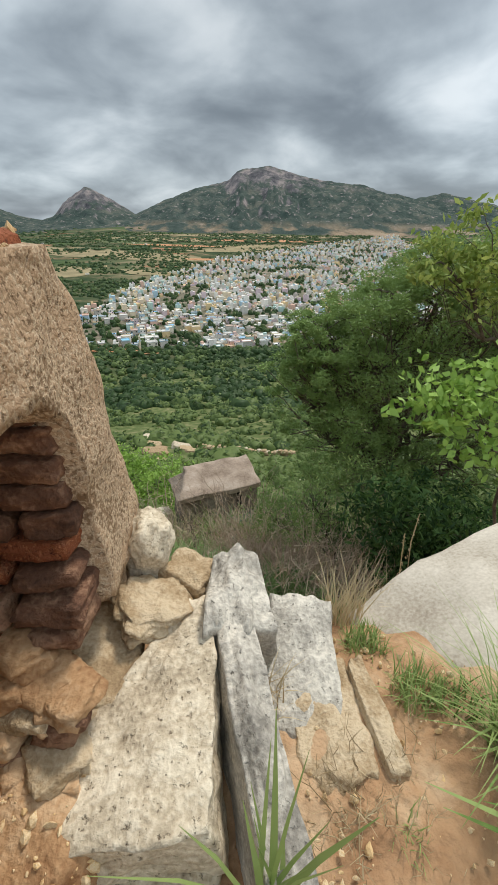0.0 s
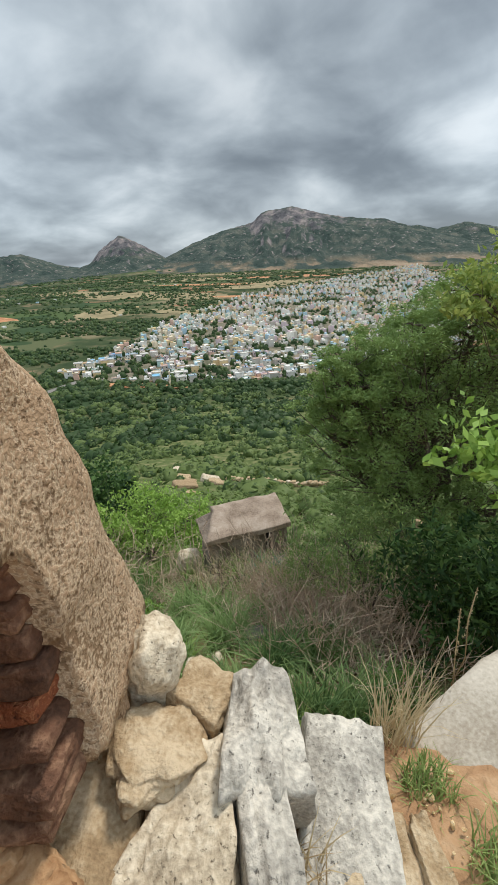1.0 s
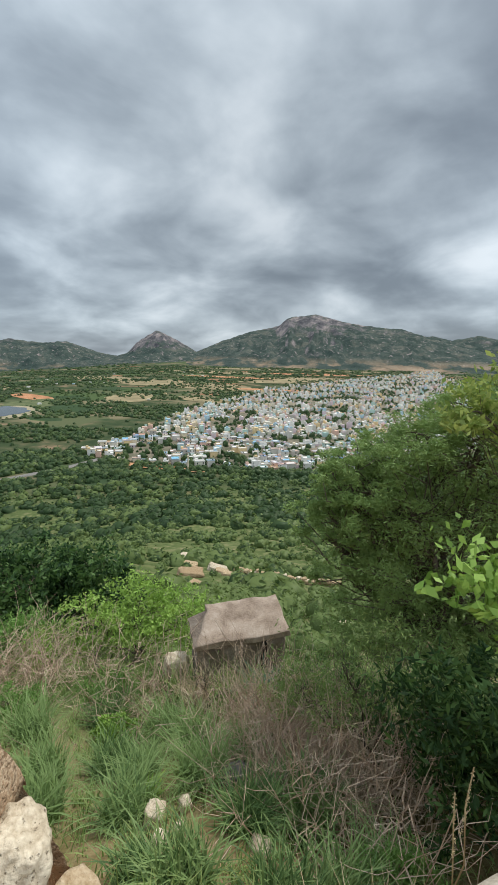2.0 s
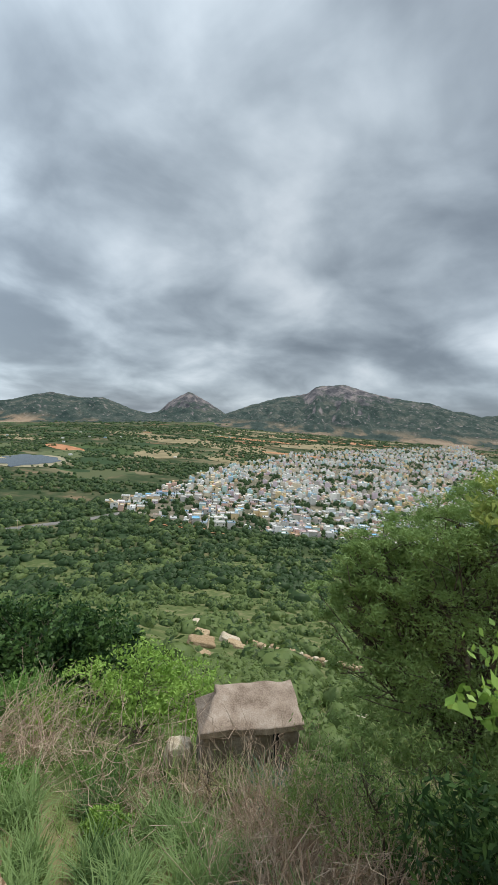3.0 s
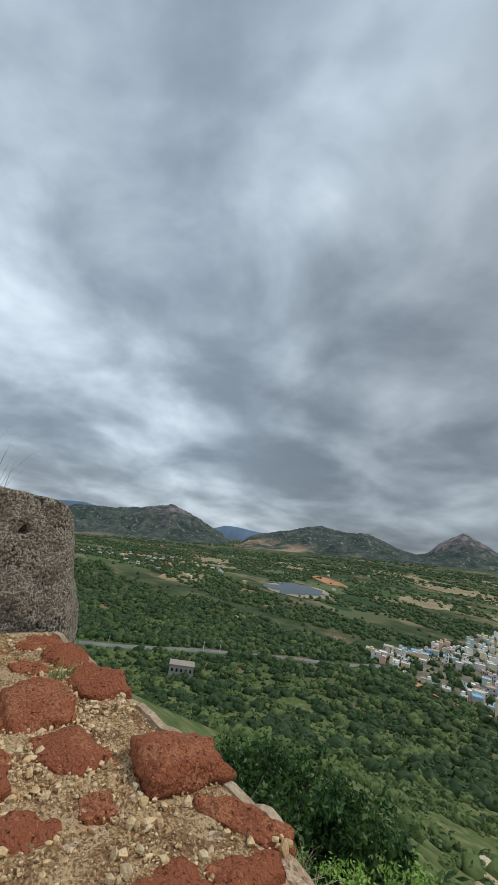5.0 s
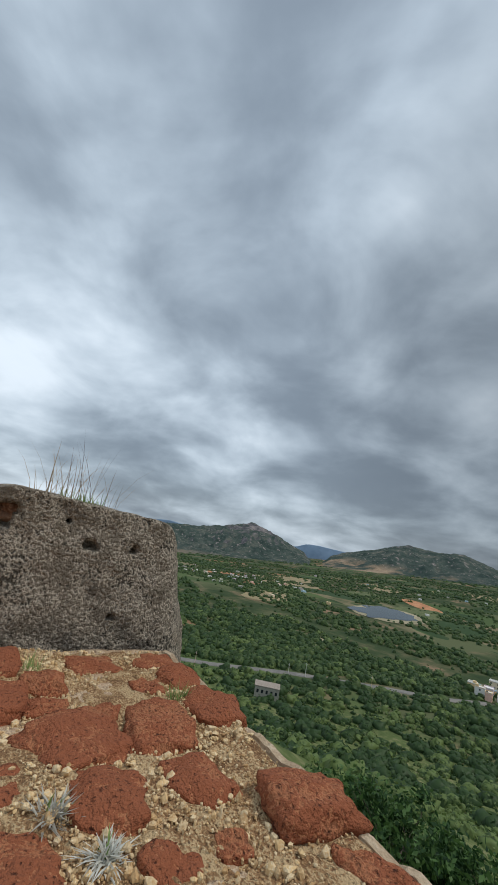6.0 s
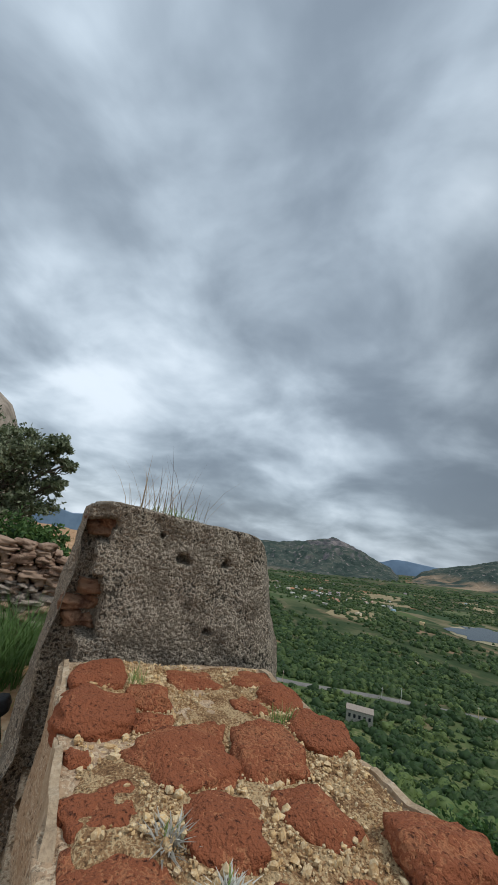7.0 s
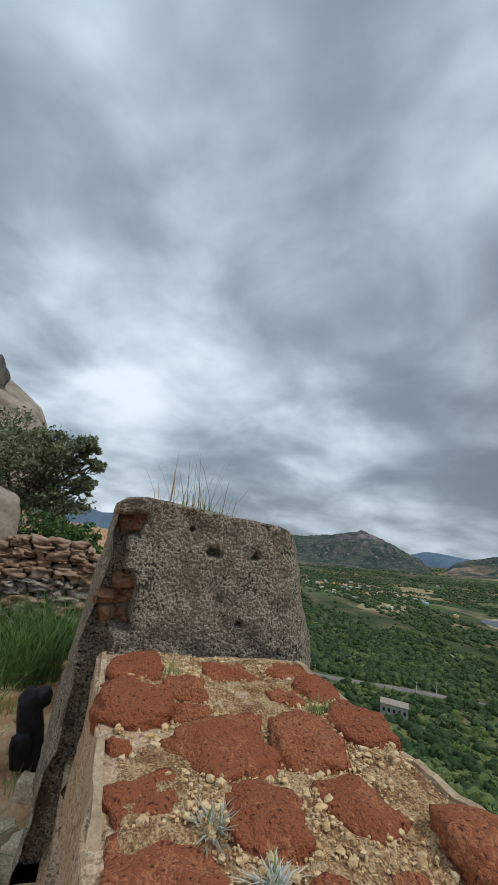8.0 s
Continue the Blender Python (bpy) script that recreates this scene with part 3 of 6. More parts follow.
# the bricks that show in the bare top: place, length, width
TOP_BRICKS = ((-2.17, 0.49, 0.25, 0.18), (-1.90, 0.47, 0.25, 0.21), (-2.00, 0.63, 0.16, 0.13), (-1.85, 0.62, 0.09, 0.12), (-1.68, 0.42, 0.07, 0.06),
              (-1.65, 0.67, 0.24, 0.24), (-1.68, 0.90, 0.27, 0.18), (-2.17, 0.82, 0.18, 0.19), (-2.18, 1.08, 0.18, 0.2), (-2.00, 1.10, 0.18, 0.17),
              (-1.76, 1.11, 0.23, 0.17), (-1.78, 0.77, 0.11, 0.08), (-1.50, 0.47, 0.13, 0.16), (-1.33, 0.48, 0.20, 0.19), (-1.42, 0.68, 0.20, 0.17),
              (-1.43, 0.89, 0.19, 0.15), (-1.24, 0.74, 0.10, 0.10), (-1.27, 1.08, 0.17, 0.20), (-1.24, 0.87, 0.07, 0.07), (-1.95, 0.96, 0.14, 0.12),
              (-1.07, 1.10, 0.20, 0.09), (-0.97, 1.01, 0.08, 0.14), (-1.0, 0.84, 0.13, 0.20), (-1.10, 0.55, 0.2, 0.22), (-1.0, 0.66, 0.10, 0.12))
PROUD = {1: 0.035, 0: 0.03, 5: 0.025, 6: 0.028, 2: 0.03, 10: 0.03, 14: 0.024, 17: 0.05, 15: 0.02, 9: 0.022}
for i, (bx, by, lx, ly) in enumerate(TOP_BRICKS):
    up_by = PROUD.get(i, 0.008)
    bevel_brick("brick", (bx, by, 1.505 + up_by - 0.05), (lx * 0.97, ly * 0.97, 0.10), (random.uniform(-4, 4), random.uniform(-4, 4), random.uniform(-24, 24)), i + 1, M["brick"], merlon, cuts=11, rough=0.20, square=0.42 if up_by > 0.01 else 0.6)

# brickwork laid bare in the hole of the end face, and the rubble core below
rnd = random.Random(5)
z = 0.50
while z < 1.24:
    h = rnd.uniform(0.058, 0.078)
    face = 1.0 - max(0, 0.80 - z) * 0.42 + max(0, z - 1.0) * 0.1 + rnd.uniform(-0.02, 0.02)
    x = -0.925 - max(0, z - 0.95) * 0.10 + rnd.uniform(-0.02, 0.01)
    while x > -1.5:
        ln = rnd.uniform(0.13, 0.20)
        if not (x < -1.03 and 0.84 < z < 0.96):
            # courses above z 0.80 are laid only in the darker brick
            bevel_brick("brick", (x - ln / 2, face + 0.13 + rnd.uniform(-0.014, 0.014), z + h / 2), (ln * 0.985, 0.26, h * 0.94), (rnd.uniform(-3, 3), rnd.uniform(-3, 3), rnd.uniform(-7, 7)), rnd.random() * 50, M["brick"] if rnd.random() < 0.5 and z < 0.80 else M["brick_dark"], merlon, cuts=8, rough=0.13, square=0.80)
        x -= ln + 0.010
    z += h + 0.008
# rubble and earth of the core below the brick courses
for i in range(64):
    x, z = rnd.uniform(-1.4, -0.93), rnd.uniform(0.22, 0.54)
    sz = rnd.uniform(0.04, 0.10)
    bevel_brick("core_stone", (x, 0.92 - (0.54 - z) * 0.75 + rnd.uniform(-0.02, 0.02), z), (sz * 1.6, sz * 1.5, sz * 0.75), (rnd.uniform(-12, 12), rnd.uniform(-12, 12), rnd.uniform(-40, 40)), rnd.random() * 70, M[("granite_warm", "soil", "brick_dark", "soil")[i % 4]], merlon, cuts=6, rough=0.28, square=0.62)


def pebbles(name, spots, sizes, mat, parent, seed, label=""):
    """Loose gravel as one mesh of small uneven stones."""
    rng = np.random.RandomState(seed)
    bm = bmesh.new()
    bmesh.ops.create_icosphere(bm, subdivisions=1, radius=1)
    base = np.array([tuple(v.co) for v in bm.verts])
    tri = np.array([[v.index for v in f.verts] for f in bm.faces])
    bm.free()
    n = len(spots)
    v = base[None] * (1 + 0.22 * rng.randn(n, len(base), 1).clip(-1.8, 1.8))
    v = v * (np.array(sizes)[:, None, None] * (1 + 0.3 * rng.randn(n, 1, 3).clip(-1.5, 1.5)))
    v = v + np.array(spots)[:, None]
    f = tri[None] + (np.arange(n) * len(base))[:, None, None]
    ob = new(name, quick_mesh(name, v.reshape(-1, 3), f.reshape(-1, 3), [mat], smooth=False))
    tagged(ob, label, kind="stuff")
    if parent:
        child(ob, parent)
    return ob


M["gravel"] = material("yellow_lime_gravel", ((0.28, 0.16, 0.075), (0.49, 0.31, 0.145), (0.65, 0.45, 0.23), (0.72, 0.58, 0.37)), scale=10, rough=0.95, bump=0.3, fine_scale=200, spread=0.25)
rng = np.random.RandomState(8)
spots, sizes = [], []
while len(spots) < 3600:
    px, py = rng.uniform(-2.3, -0.96), rng.uniform(0.42, 1.13)
    if noise.noise(Vector((px * 4, py * 4, 2))) + rng.uniform(-0.4, 0.4) < -0.05:
        continue
    if any(abs(px - b[0]) < b[2] * 0.42 and abs(py - b[1]) < b[3] * 0.42 for b in TOP_BRICKS):
        continue
    sizes.append(0.0013 + 0.008 * rng.rand() ** 9 + 0.0022 * rng.rand())
    spots.append((px, py, 1.508 + 0.016 * fbm(Vector((px, py, 1.506)) * 5, 3) + sizes[-1] * 0.3))
pebbles("gravel", spots, sizes, M["gravel"], merlon, 4, "loose yellowish gravel")


def second_shape(u, v, w, c):
    z = c.z
    c.y += (2.1 - z) * (0.24 * v - 0.10 * (1 - v))
    near = soft(1 - v, 0.22) * soft(1 - u, 0.3)
    c.x -= 0.22 * near
    c.z -= 0.17 * soft(1 - v, 0.24) * w + 0.05 * v * w + 0.02 * soft(v, 0.1) * w
    n = grain(c) * 1.3
    if u > 0.999:
        c.x += n
        for hy, hz, hr in ((0.67, 1.99, 0.022), (0.98, 1.90, 0.024), (0.77, 1.90, 0.028), (0.94, 1.61, 0.022), (0.80, 1.895, 0.02)):
            if (c.y - hy) ** 2 + (c.z - hz) ** 2 < hr ** 2 * 0.45:
                c.x -= 0.07
        # plaster fallen from the inner corner, brick laid bare
        edge = 0.46 + 0.05 * noise.noise(Vector((z * 8, 3, 0)))
        if c.y < edge and (1.56 < z < 1.80 or 1.93 < z < 2.03) or c.y < 0.40 + 0.02 * noise.noise(c * 12) and z < 1.95:
            c.x -= 0.11
    if v < 0.001 or v > 0.999:
        c.y += n
    if w > 0.999:
        c.z += n * 0.6
    return c


merlon_2 = empty("merlon", (-3.2, 0.8, 0))
tagged(merlon_2, "grey lichen-covered plastered merlon with dry grass on top", "fort wall")
child(block("plaster_body", -4.1, -2.44, 0.36, 1.29, 0.7, 2.1, 88, second_shape, M["plaster_grey"], smooth=True), merlon_2)
for i, (by, bz, ln) in enumerate(((0.42, 1.60, 0.13), (0.41, 1.67, 0.15), (0.43, 1.74, 0.12), (0.44, 1.97, 0.15), (0.43, 2.01, 0.14))):
    bevel_brick("brick", (-2.63, by - 0.01, bz), (0.22, ln, 0.062), (0, rnd.uniform(-5, 5), rnd.uniform(-12, 12)), 60 + i, M["brick_dark"], merlon_2, cuts=7, rough=0.34, square=0.7)


# the rampart under and beyond the merlons
def rampart_shape(u, v, w, c):
    n = grain(c) * 1.5
    if v < 0.001:
        c.y += n + 0.03 * math.floor(c.z * 4) * 0.3 - (0.9 - c.z) * 0.10
    if w > 0.999:
        c.z += n
    return c


tagged(block("rampart", -6.2, -1.25, 0.31, 1.05, -1.2, 1.05, 40, rampart_shape, M["plaster"], smooth=True), "stained inner face of the fort's rampart", "fort wall", kind="structure")


def rock(name, place, size, turn, seed, mat, label="", category="rock", cuts=16, rough=0.12, group="", square=0.5, taper=0.0, skew=0.0, chips=0.0):
    """A boulder or slab: a rounded box with uneven faces, narrowed by taper towards its far end."""
    bm = bmesh.new()
    bmesh.ops.create_cube(bm, size=2)
    bmesh.ops.subdivide_edges(bm, edges=bm.edges, cuts=cuts, use_grid_fill=True)
    s = Vector(size)
    for p in bm.verts:
        d = p.co.normalized()
        q = p.co * square + d * (1 - square) * 1.25
        k = 1 + rough * fbm(d * 1.3 + Vector((seed, seed * 2, 0)), 3) + rough * 0.35 * noise.noise(d * 5 + Vector((seed, 0, 1)))
        f = (q.y + 1) / 2
        c = Vector(((q.x * (1 - taper * f) + skew * f) * s.x, q.y * s.y, q.z * s.z)) * 0.5 * k
        c += d * (0.010 * noise.noise(c * 11 + Vector((seed, 0, 0))) + 0.006 * noise.noise(c * 27)) * (1 + chips)
        p.co = c
    ob = part(name, bm, mat, None, label, smooth=True)
    ob.matrix_world = Matrix.Translation(place) @ pose(0, 0, 0, *turn)
    return tagged(ob, label, category, group)


rock("boulder", (1.08, 1.44, -0.50), (2.1, 1.25, 1.25), (4, -10, 22), 4, M["boulder"], "smooth pale granite boulder at the ledge's edge", square=0.4, rough=0.07, cuts=26)
rock("granite_slab", (-0.845, 0.885, 0.19), (0.58, 0.64, 0.26), (7, -4, 3), 11, M["granite"], "pitted white granite slab below the broken merlon", square=0.86, rough=0.07, taper=0.86, skew=0.80, cuts=30, chips=0.6)
rock("granite_slab", (-0.495, 0.89, 0.085), (0.13, 0.80, 0.52), (11, 6, 15), 17, M["granite_grey"], "narrow grey granite slab standing on edge", square=0.84, rough=0.1, cuts=20)
rock("granite_slab", (-0.555, 1.30, 0.05), (0.26, 0.34, 0.76), (14, 6, 8), 19, M["granite_grey"], "upright pointed granite slab", square=0.8, rough=0.12, taper=0.35, cuts=20)
rock("granite_slab", (-0.27, 1.20, -0.06), (0.27, 0.52, 0.36), (16, 2, -6), 23, M["granite_grey"], "low grey granite slab set in the soil", square=0.82, rough=0.09, cuts=18)
rock("rock", (-0.85, 1.36, 0.45), (0.14, 0.16, 0.27), (0, 8, 20), 31, M["granite"], "pale rounded rock lodged at the merlon's foot", square=0.3, rough=0.2)
rock("rock", (-0.80, 1.16, 0.37), (0.22, 0.20, 0.08), (5, 14, 30), 37, M["granite_warm"], "flat ochre-stained stone under the merlon", square=0.7, rough=0.32, chips=0.8)
rock("rock", (-0.70, 1.33, 0.30), (0.18, 0.2, 0.16), (5, 14, 60), 39, M["granite_warm"], "small ochre-stained stone beside the slabs", square=0.7, rough=0.2)
rock("rock", (-0.93, 1.03, 0.30), (0.22, 0.34, 0.09), (5, 10, 10), 41, M["granite_warm"], "flat ochre stone in the broken wall foot", square=0.8, rough=0.2)
rock("rock", (-1.0, 0.84, 0.26), (0.24, 0.3, 0.12), (5, 10, 80), 43, M["granite_warm"], "rough ochre stone in the broken wall foot", square=0.75, rough=0.2)
rock("rock", (-1.02, 0.70, 0.20), (0.13, 0.13, 0.12), (0, 6, 20), 47, M["granite_warm"], "yellow loose stone on the red soil", square=0.7, rough=0.18)
rock("rock", (-0.96, 0.73, 0.21), (0.09, 0.08, 0.07), (0, 6, 50), 48, M["granite_warm"], "small yellow loose stone on the red soil", square=0.7, rough=0.18)
rock("granite_slab", (-0.86, 0.60, -0.03), (0.62, 0.34, 0.22), (0, 3, -4), 53, M["granite"], "dark-edged granite slab under the white one", square=0.86, rough=0.1, cuts=18)
rock("granite_slab", (-1.16, 0.62, 0.10), (0.26, 0.3, 0.2), (0, 3, 6), 57, M["granite"], "grey granite block below the merlon", square=0.84, rough=0.1)
rock("rock", (-0.21, 0.98, 0.015), (0.24, 0.38, 0.10), (2, 0, 4), 61, M["granite_warm"], "flat tan stone bedded in the path", square=0.7, rough=0.2, chips=0.4)
rock("rock", (-0.04, 0.98, 0.03), (0.07, 0.38, 0.10), (2, 6, 10), 67, M["granite_warm"], "long thin tan stone bedded in the path", square=0.85, rough=0.12)
# the spill of red soil at the broken foot
heap = rock("soil_spill", (-1.07, 0.72, -0.02), (0.46, 0.64, 0.54), (0, 14, 0), 71, M["soil"], "spill of orange soil and brick dust", "soil", square=0.5, rough=0.25, cuts=24, chips=0.8)
spots, sizes = [], []
for e in heap.data.edges:
    if rng.rand() < 0.35:
        p = heap.matrix_world @ heap.data.vertices[e.vertices[0]].co.lerp(heap.data.vertices[e.vertices[1]].co, rng.rand())
        spots.append(tuple(p))
        sizes.append(0.003 + 0.014 * rng.rand() ** 4)
pebbles("gravel", spots, sizes, M["gravel"], None, 6, "loose gravel on the soil spill")["category"] = "gravel"
spots, sizes = [], []
for i in range(500):
    x, y = rng.uniform(-0.45, 0.5), rng.uniform(0.35, 1.35)
    s = 0.003 + 0.012 * rng.rand() ** 4
    spots.append((x, y, float(ground_z(x, y)) + s * 0.4))
    sizes.append(s)
pebbles("gravel", spots, sizes, M["gravel"], None, 7, "gravel scattered on the dirt path")["category"] = "gravel"


# ---------------------------------------------------------------- plants
M["tuft"] = leaf_material("rank_blue_green_grass", (0.05, 0.11, 0.035), (0.12, 0.21, 0.07), (0.24, 0.35, 0.13))
M["stalk"] = leaf_material("brown_stalk", (0.09, 0.055, 0.04), (0.18, 0.12, 0.085), (0.36, 0.27, 0.17))
def frames_of(n, rng, flat=0.0):
    """n random pairs of unit vectors at right angles."""
    a = rng.randn(n, 3)
    a[:, 2] *= 1 - flat
    a /= np.linalg.norm(a, axis=1, keepdims=True)
    b = np.cross(a, rng.randn(n, 3))
    b /= np.linalg.norm(b, axis=1, keepdims=True)
    return a, b


def leaf_quads(centres, length, width, rng, flat=0.0):
    """One pointed leaf at each centre."""
    n = len(centres)
    a, b = frames_of(n, rng, flat)
    length = (length * (0.65 + 0.7 * rng.rand(n)))[:, None]
    width = length * width
    c = np.asarray(centres)
    v = np.stack([c - a * length * 0.5, c + b * width * 0.5 + a * length * 0.08, c + a * length * 0.5, c - b * width * 0.5 + a * length * 0.08], 1)
    return v.reshape(-1, 3), np.arange(n * 4).reshape(n, 4)


def tube(points, radii, sides=6):
    p = np.asarray(points, float)
    t = np.gradient(p, axis=0)
    t /= np.linalg.norm(t, axis=1, keepdims=True) + 1e-9
    ref = np.array([0.31, 0.17, 0.93]) if abs(t[0, 2]) < 0.9 else np.array([1.0, 0.2, 0.0])
    a = np.cross(t, ref)
    a /= np.linalg.norm(a, axis=1, keepdims=True) + 1e-9
    b = np.cross(t, a)
    ang = np.arange(sides) * 2 * np.pi / sides
    ring = np.cos(ang)[None, :, None] * a[:, None] + np.sin(ang)[None, :, None] * b[:, None]
    v = p[:, None] + ring * np.asarray(radii)[:, None, None]
    n = len(p)
    i = np.arange(n * sides).reshape(n, sides)
    q = np.stack([i[:-1], np.roll(i, -1, 1)[:-1], np.roll(i, -1, 1)[1:], i[1:]], -1).reshape(-1, 4)
    return v.reshape(-1, 3), q


def gather(pieces):
    vs, qs, k = [], [], 0
    for v, q in pieces:
        vs.append(v)
        qs.append(q + k)
        k += len(v)
    return np.concatenate(vs), np.concatenate(qs)


def bent(a, b, rng, n=6, wild=0.12):
    a, b = np.asarray(a, float), np.asarray(b, float)
    t = np.linspace(0, 1, n)[:, None]
    w = rng.randn(n, 3) * wild * np.linalg.norm(b - a) * np.sin(np.pi * t)
    return a + (b - a) * t + w


def tree(name, base, fork, blobs, leaf, mat, label, category, seed, girth=0.09, clumps=60, per=60, aspect=0.45, flat=0.0, spread=0.16, bark="bark"):
    """A trunk that forks into limbs and twigs; the crown is many small leaf clumps on them. blobs: centre and radii."""
    rng = np.random.RandomState(seed)
    thing = empty(name, base)
    wood, leaves = [], []
    wood.append(tube(bent(base, fork, rng, 7, 0.04), np.linspace(girth, girth * 0.7, 7), 8))
    for bx, by, bz, rx, ry, rz, share in blobs:
        c, r = np.array((bx, by, bz)), np.array((rx, ry, rz))
        limb = bent(fork, c, rng, 7, 0.07)
        wood.append(tube(limb, np.linspace(girth * 0.55, girth * 0.2, 7), 6))
        for k in range(int(clumps * share)):
            d = rng.randn(3)
            d /= np.linalg.norm(d)
            tip = c + d * r * (0.38 + 0.82 * rng.rand() ** 0.8)
            root = limb[rng.randint(3, 7)]
            if k % 2 == 0:
                wood.append(tube(bent(root, tip, rng, 5, 0.08), np.linspace(girth * 0.16, girth * 0.04, 5), 4))
            m = int(per * rng.uniform(0.5, 1.4))
            s = spread * rng.uniform(0.6, 1.5) * float(np.mean(r))
            leaves.append(tip + rng.randn(m, 3) * s * np.array((1, 1, 0.55)))
    v, q = gather(wood)
    child(new("trunk", quick_mesh("trunk", v, q, [M[bark]], smooth=True)), thing)
    v, q = leaf_quads(np.concatenate(leaves), leaf, aspect, rng, flat)
    child(new("crown", quick_mesh("crown", v, q, [M[mat]])), thing)
    return tagged(thing, label, category)


def blades(spots, length, width, rng, lean=0.6, stiff=1.0):
    """Curved tapering grass blades, one at each spot."""
    p = np.asarray(spots, float)
    n = len(p)
    ang = rng.rand(n) * 2 * np.pi
    out = np.stack([np.cos(ang), np.sin(ang), np.zeros(n)], 1)
    side = np.stack([-np.sin(ang), np.cos(ang), np.zeros(n)], 1)
    ln = (length * (0.5 + 0.8 * rng.rand(n)))[:, None]
    ld = (lean * (0.3 + rng.rand(n)))[:, None]
    wd = (width * (0.6 + 0.8 * rng.rand(n)))[:, None]
    rows = []
    for t in (0.0, 0.35, 0.7, 1.0):
        c = p + out * ln * ld * t ** (1.6 * stiff) + np.array((0, 0, 1.0)) * ln * (t - 0.42 * ld * t * t)
        w = wd * (1 - t) ** 0.6 if t < 1 else wd * 0.05
        rows += [c - side * w / 2, c + side * w / 2]
    v = np.stack(rows, 1)
    f = np.array([[0, 1, 3, 2], [2, 3, 5, 4], [4, 5, 7, 6]])
    q = f[None] + (np.arange(n) * 8)[:, None, None]
    return v.reshape(-1, 3), q.reshape(-1, 4)


def grass_clump(place, n, length, width, radius, mat, label, seed, lean=0.6, category="grass", name="grass_clump", group=""):
    rng = np.random.RandomState(seed)
    r = radius * rng.rand(n) ** 0.5
    a = rng.rand(n) * 6.28
    x, y = r * np.cos(a), r * np.sin(a)
    v, q = blades(np.stack([x, y, np.zeros(n) - 0.03], 1), length, width, rng, lean)
    ob = new(name, quick_mesh(name, v, q, [M[mat]]))
    ob.location = place
    return tagged(ob, label, category, group)


def on_ground(x, y, dz=0.0):
    return (x, y, float(ground_z(x, y)) + dz)


def scatter_grass(name, region, n, length, width, mat, label, seed, lean, clump=12, density=0.0, keep=None):
    """Many grass tufts as one mesh."""
    rng = np.random.RandomState(seed)
    x0, x1, y0, y1 = region
    m = n // clump
    cx, cy = rng.uniform(x0, x1, m), rng.uniform(y0, y1, m)
    ok = np.array([noise.noise(Vector((a * 0.5, b * 0.5, seed))) > density for a, b in zip(cx, cy)])
    if keep is not None:
        ok &= keep(cx, cy)
    cx, cy = cx[ok], cy[ok]
    x = np.repeat(cx, clump) + rng.randn(len(cx) * clump) * 0.07
    y = np.repeat(cy, clump) + rng.randn(len(cy) * clump) * 0.07
    v, q = blades(np.stack([x, y, ground_z(x, y) - 0.03], 1), length, width, rng, lean)
    ob = new(name, quick_mesh(name, v, q, [M[mat]]))
    return tagged(ob, label, "grass", kind="stuff")


def twigs(name, centres, n, length, mat, label, seed, radius=0.006, spread=0.6):
    """A thicket of dead stems as one mesh."""
    rng = np.random.RandomState(seed)
    got = []
    for i in range(n):
        cx, cy = centres[rng.randint(len(centres))]
        x, y = cx + rng.randn() * spread, cy + rng.randn() * spread
        a = np.array(on_ground(x, y, -0.05))
        d = np.array((rng.randn() * 0.7, rng.randn() * 0.7, 0.55 + 0.6 * rng.rand()))
        d *= length * (0.5 + rng.rand()) / np.linalg.norm(d)
        pts = bent(a, a + d, rng, 6, 0.10)
        got.append(tube(pts, np.linspace(radius, radius * 0.35, 6), 3))
        for k in range(3):
            s = pts[rng.randint(2, 5)]
            e = s + d * 0.45 * rng.rand() + rng.randn(3) * length * 0.18
            got.append(tube(bent(s, e, rng, 4, 0.1), np.linspace(radius * 0.6, radius * 0.25, 4), 3))
    v, q = gather(got)
    return tagged(new(name, quick_mesh(name, v, q, [M[mat]])), label, "dead shrub", kind="stuff")


# the large feathery tree and its neighbours on the slope
tree("thorn_tree", on_ground(2.5, 7.2), (2.4, 7.0, -2.9), ((1.5, 6.9, -0.7, 1.3, 1.2, 0.8, 1.2), (2.6, 7.0, 0.2, 1.3, 1.3, 0.9, 1.2), (3.6, 7.0, -0.5, 1.4, 1.3, 1.0, 1.1), (0.95, 6.6, -0.2, 0.7, 0.7, 0.4, 0.6), (2.2, 7.4, -1.3, 1.6, 1.2, 0.6, 0.8), (4.6, 7.2, 0.2, 1.3, 1.3, 1.1, 0.9), (1.2, 6.7, -1.7, 0.9, 0.8, 0.45, 0.6), (0.45, 6.7, -1.0, 0.6, 0.6, 0.4, 0.4), (1.1, 6.8, 0.25, 0.7, 0.7, 0.35, 0.5), (3.5, 7.0, 0.95, 1.1, 1.1, 0.5, 0.7), (4.6, 6.8, -1.2, 1.4, 1.2, 0.9, 0.7), (0.3, 6.7, -0.45, 0.4, 0.5, 0.3, 0.3), (0.45, 6.7, 0.1, 0.4, 0.5, 0.25, 0.3), (1.8, 6.9, 0.65, 0.8, 0.8, 0.35, 0.5), (2.6, 7.0, 1.0, 0.8, 0.8, 0.35, 0.45), (1.9, 6.6, -2.2, 1.2, 0.8, 0.5, 0.7), (3.2, 6.6, -2.1, 1.2, 0.8, 0.6, 0.7)), 0.062, "leaf_thorn", "large feathery thorn tree on the slope below the ledge", "tree", 21, girth=0.12, clumps=95, per=170, aspect=0.26, flat=0.35, spread=0.11)
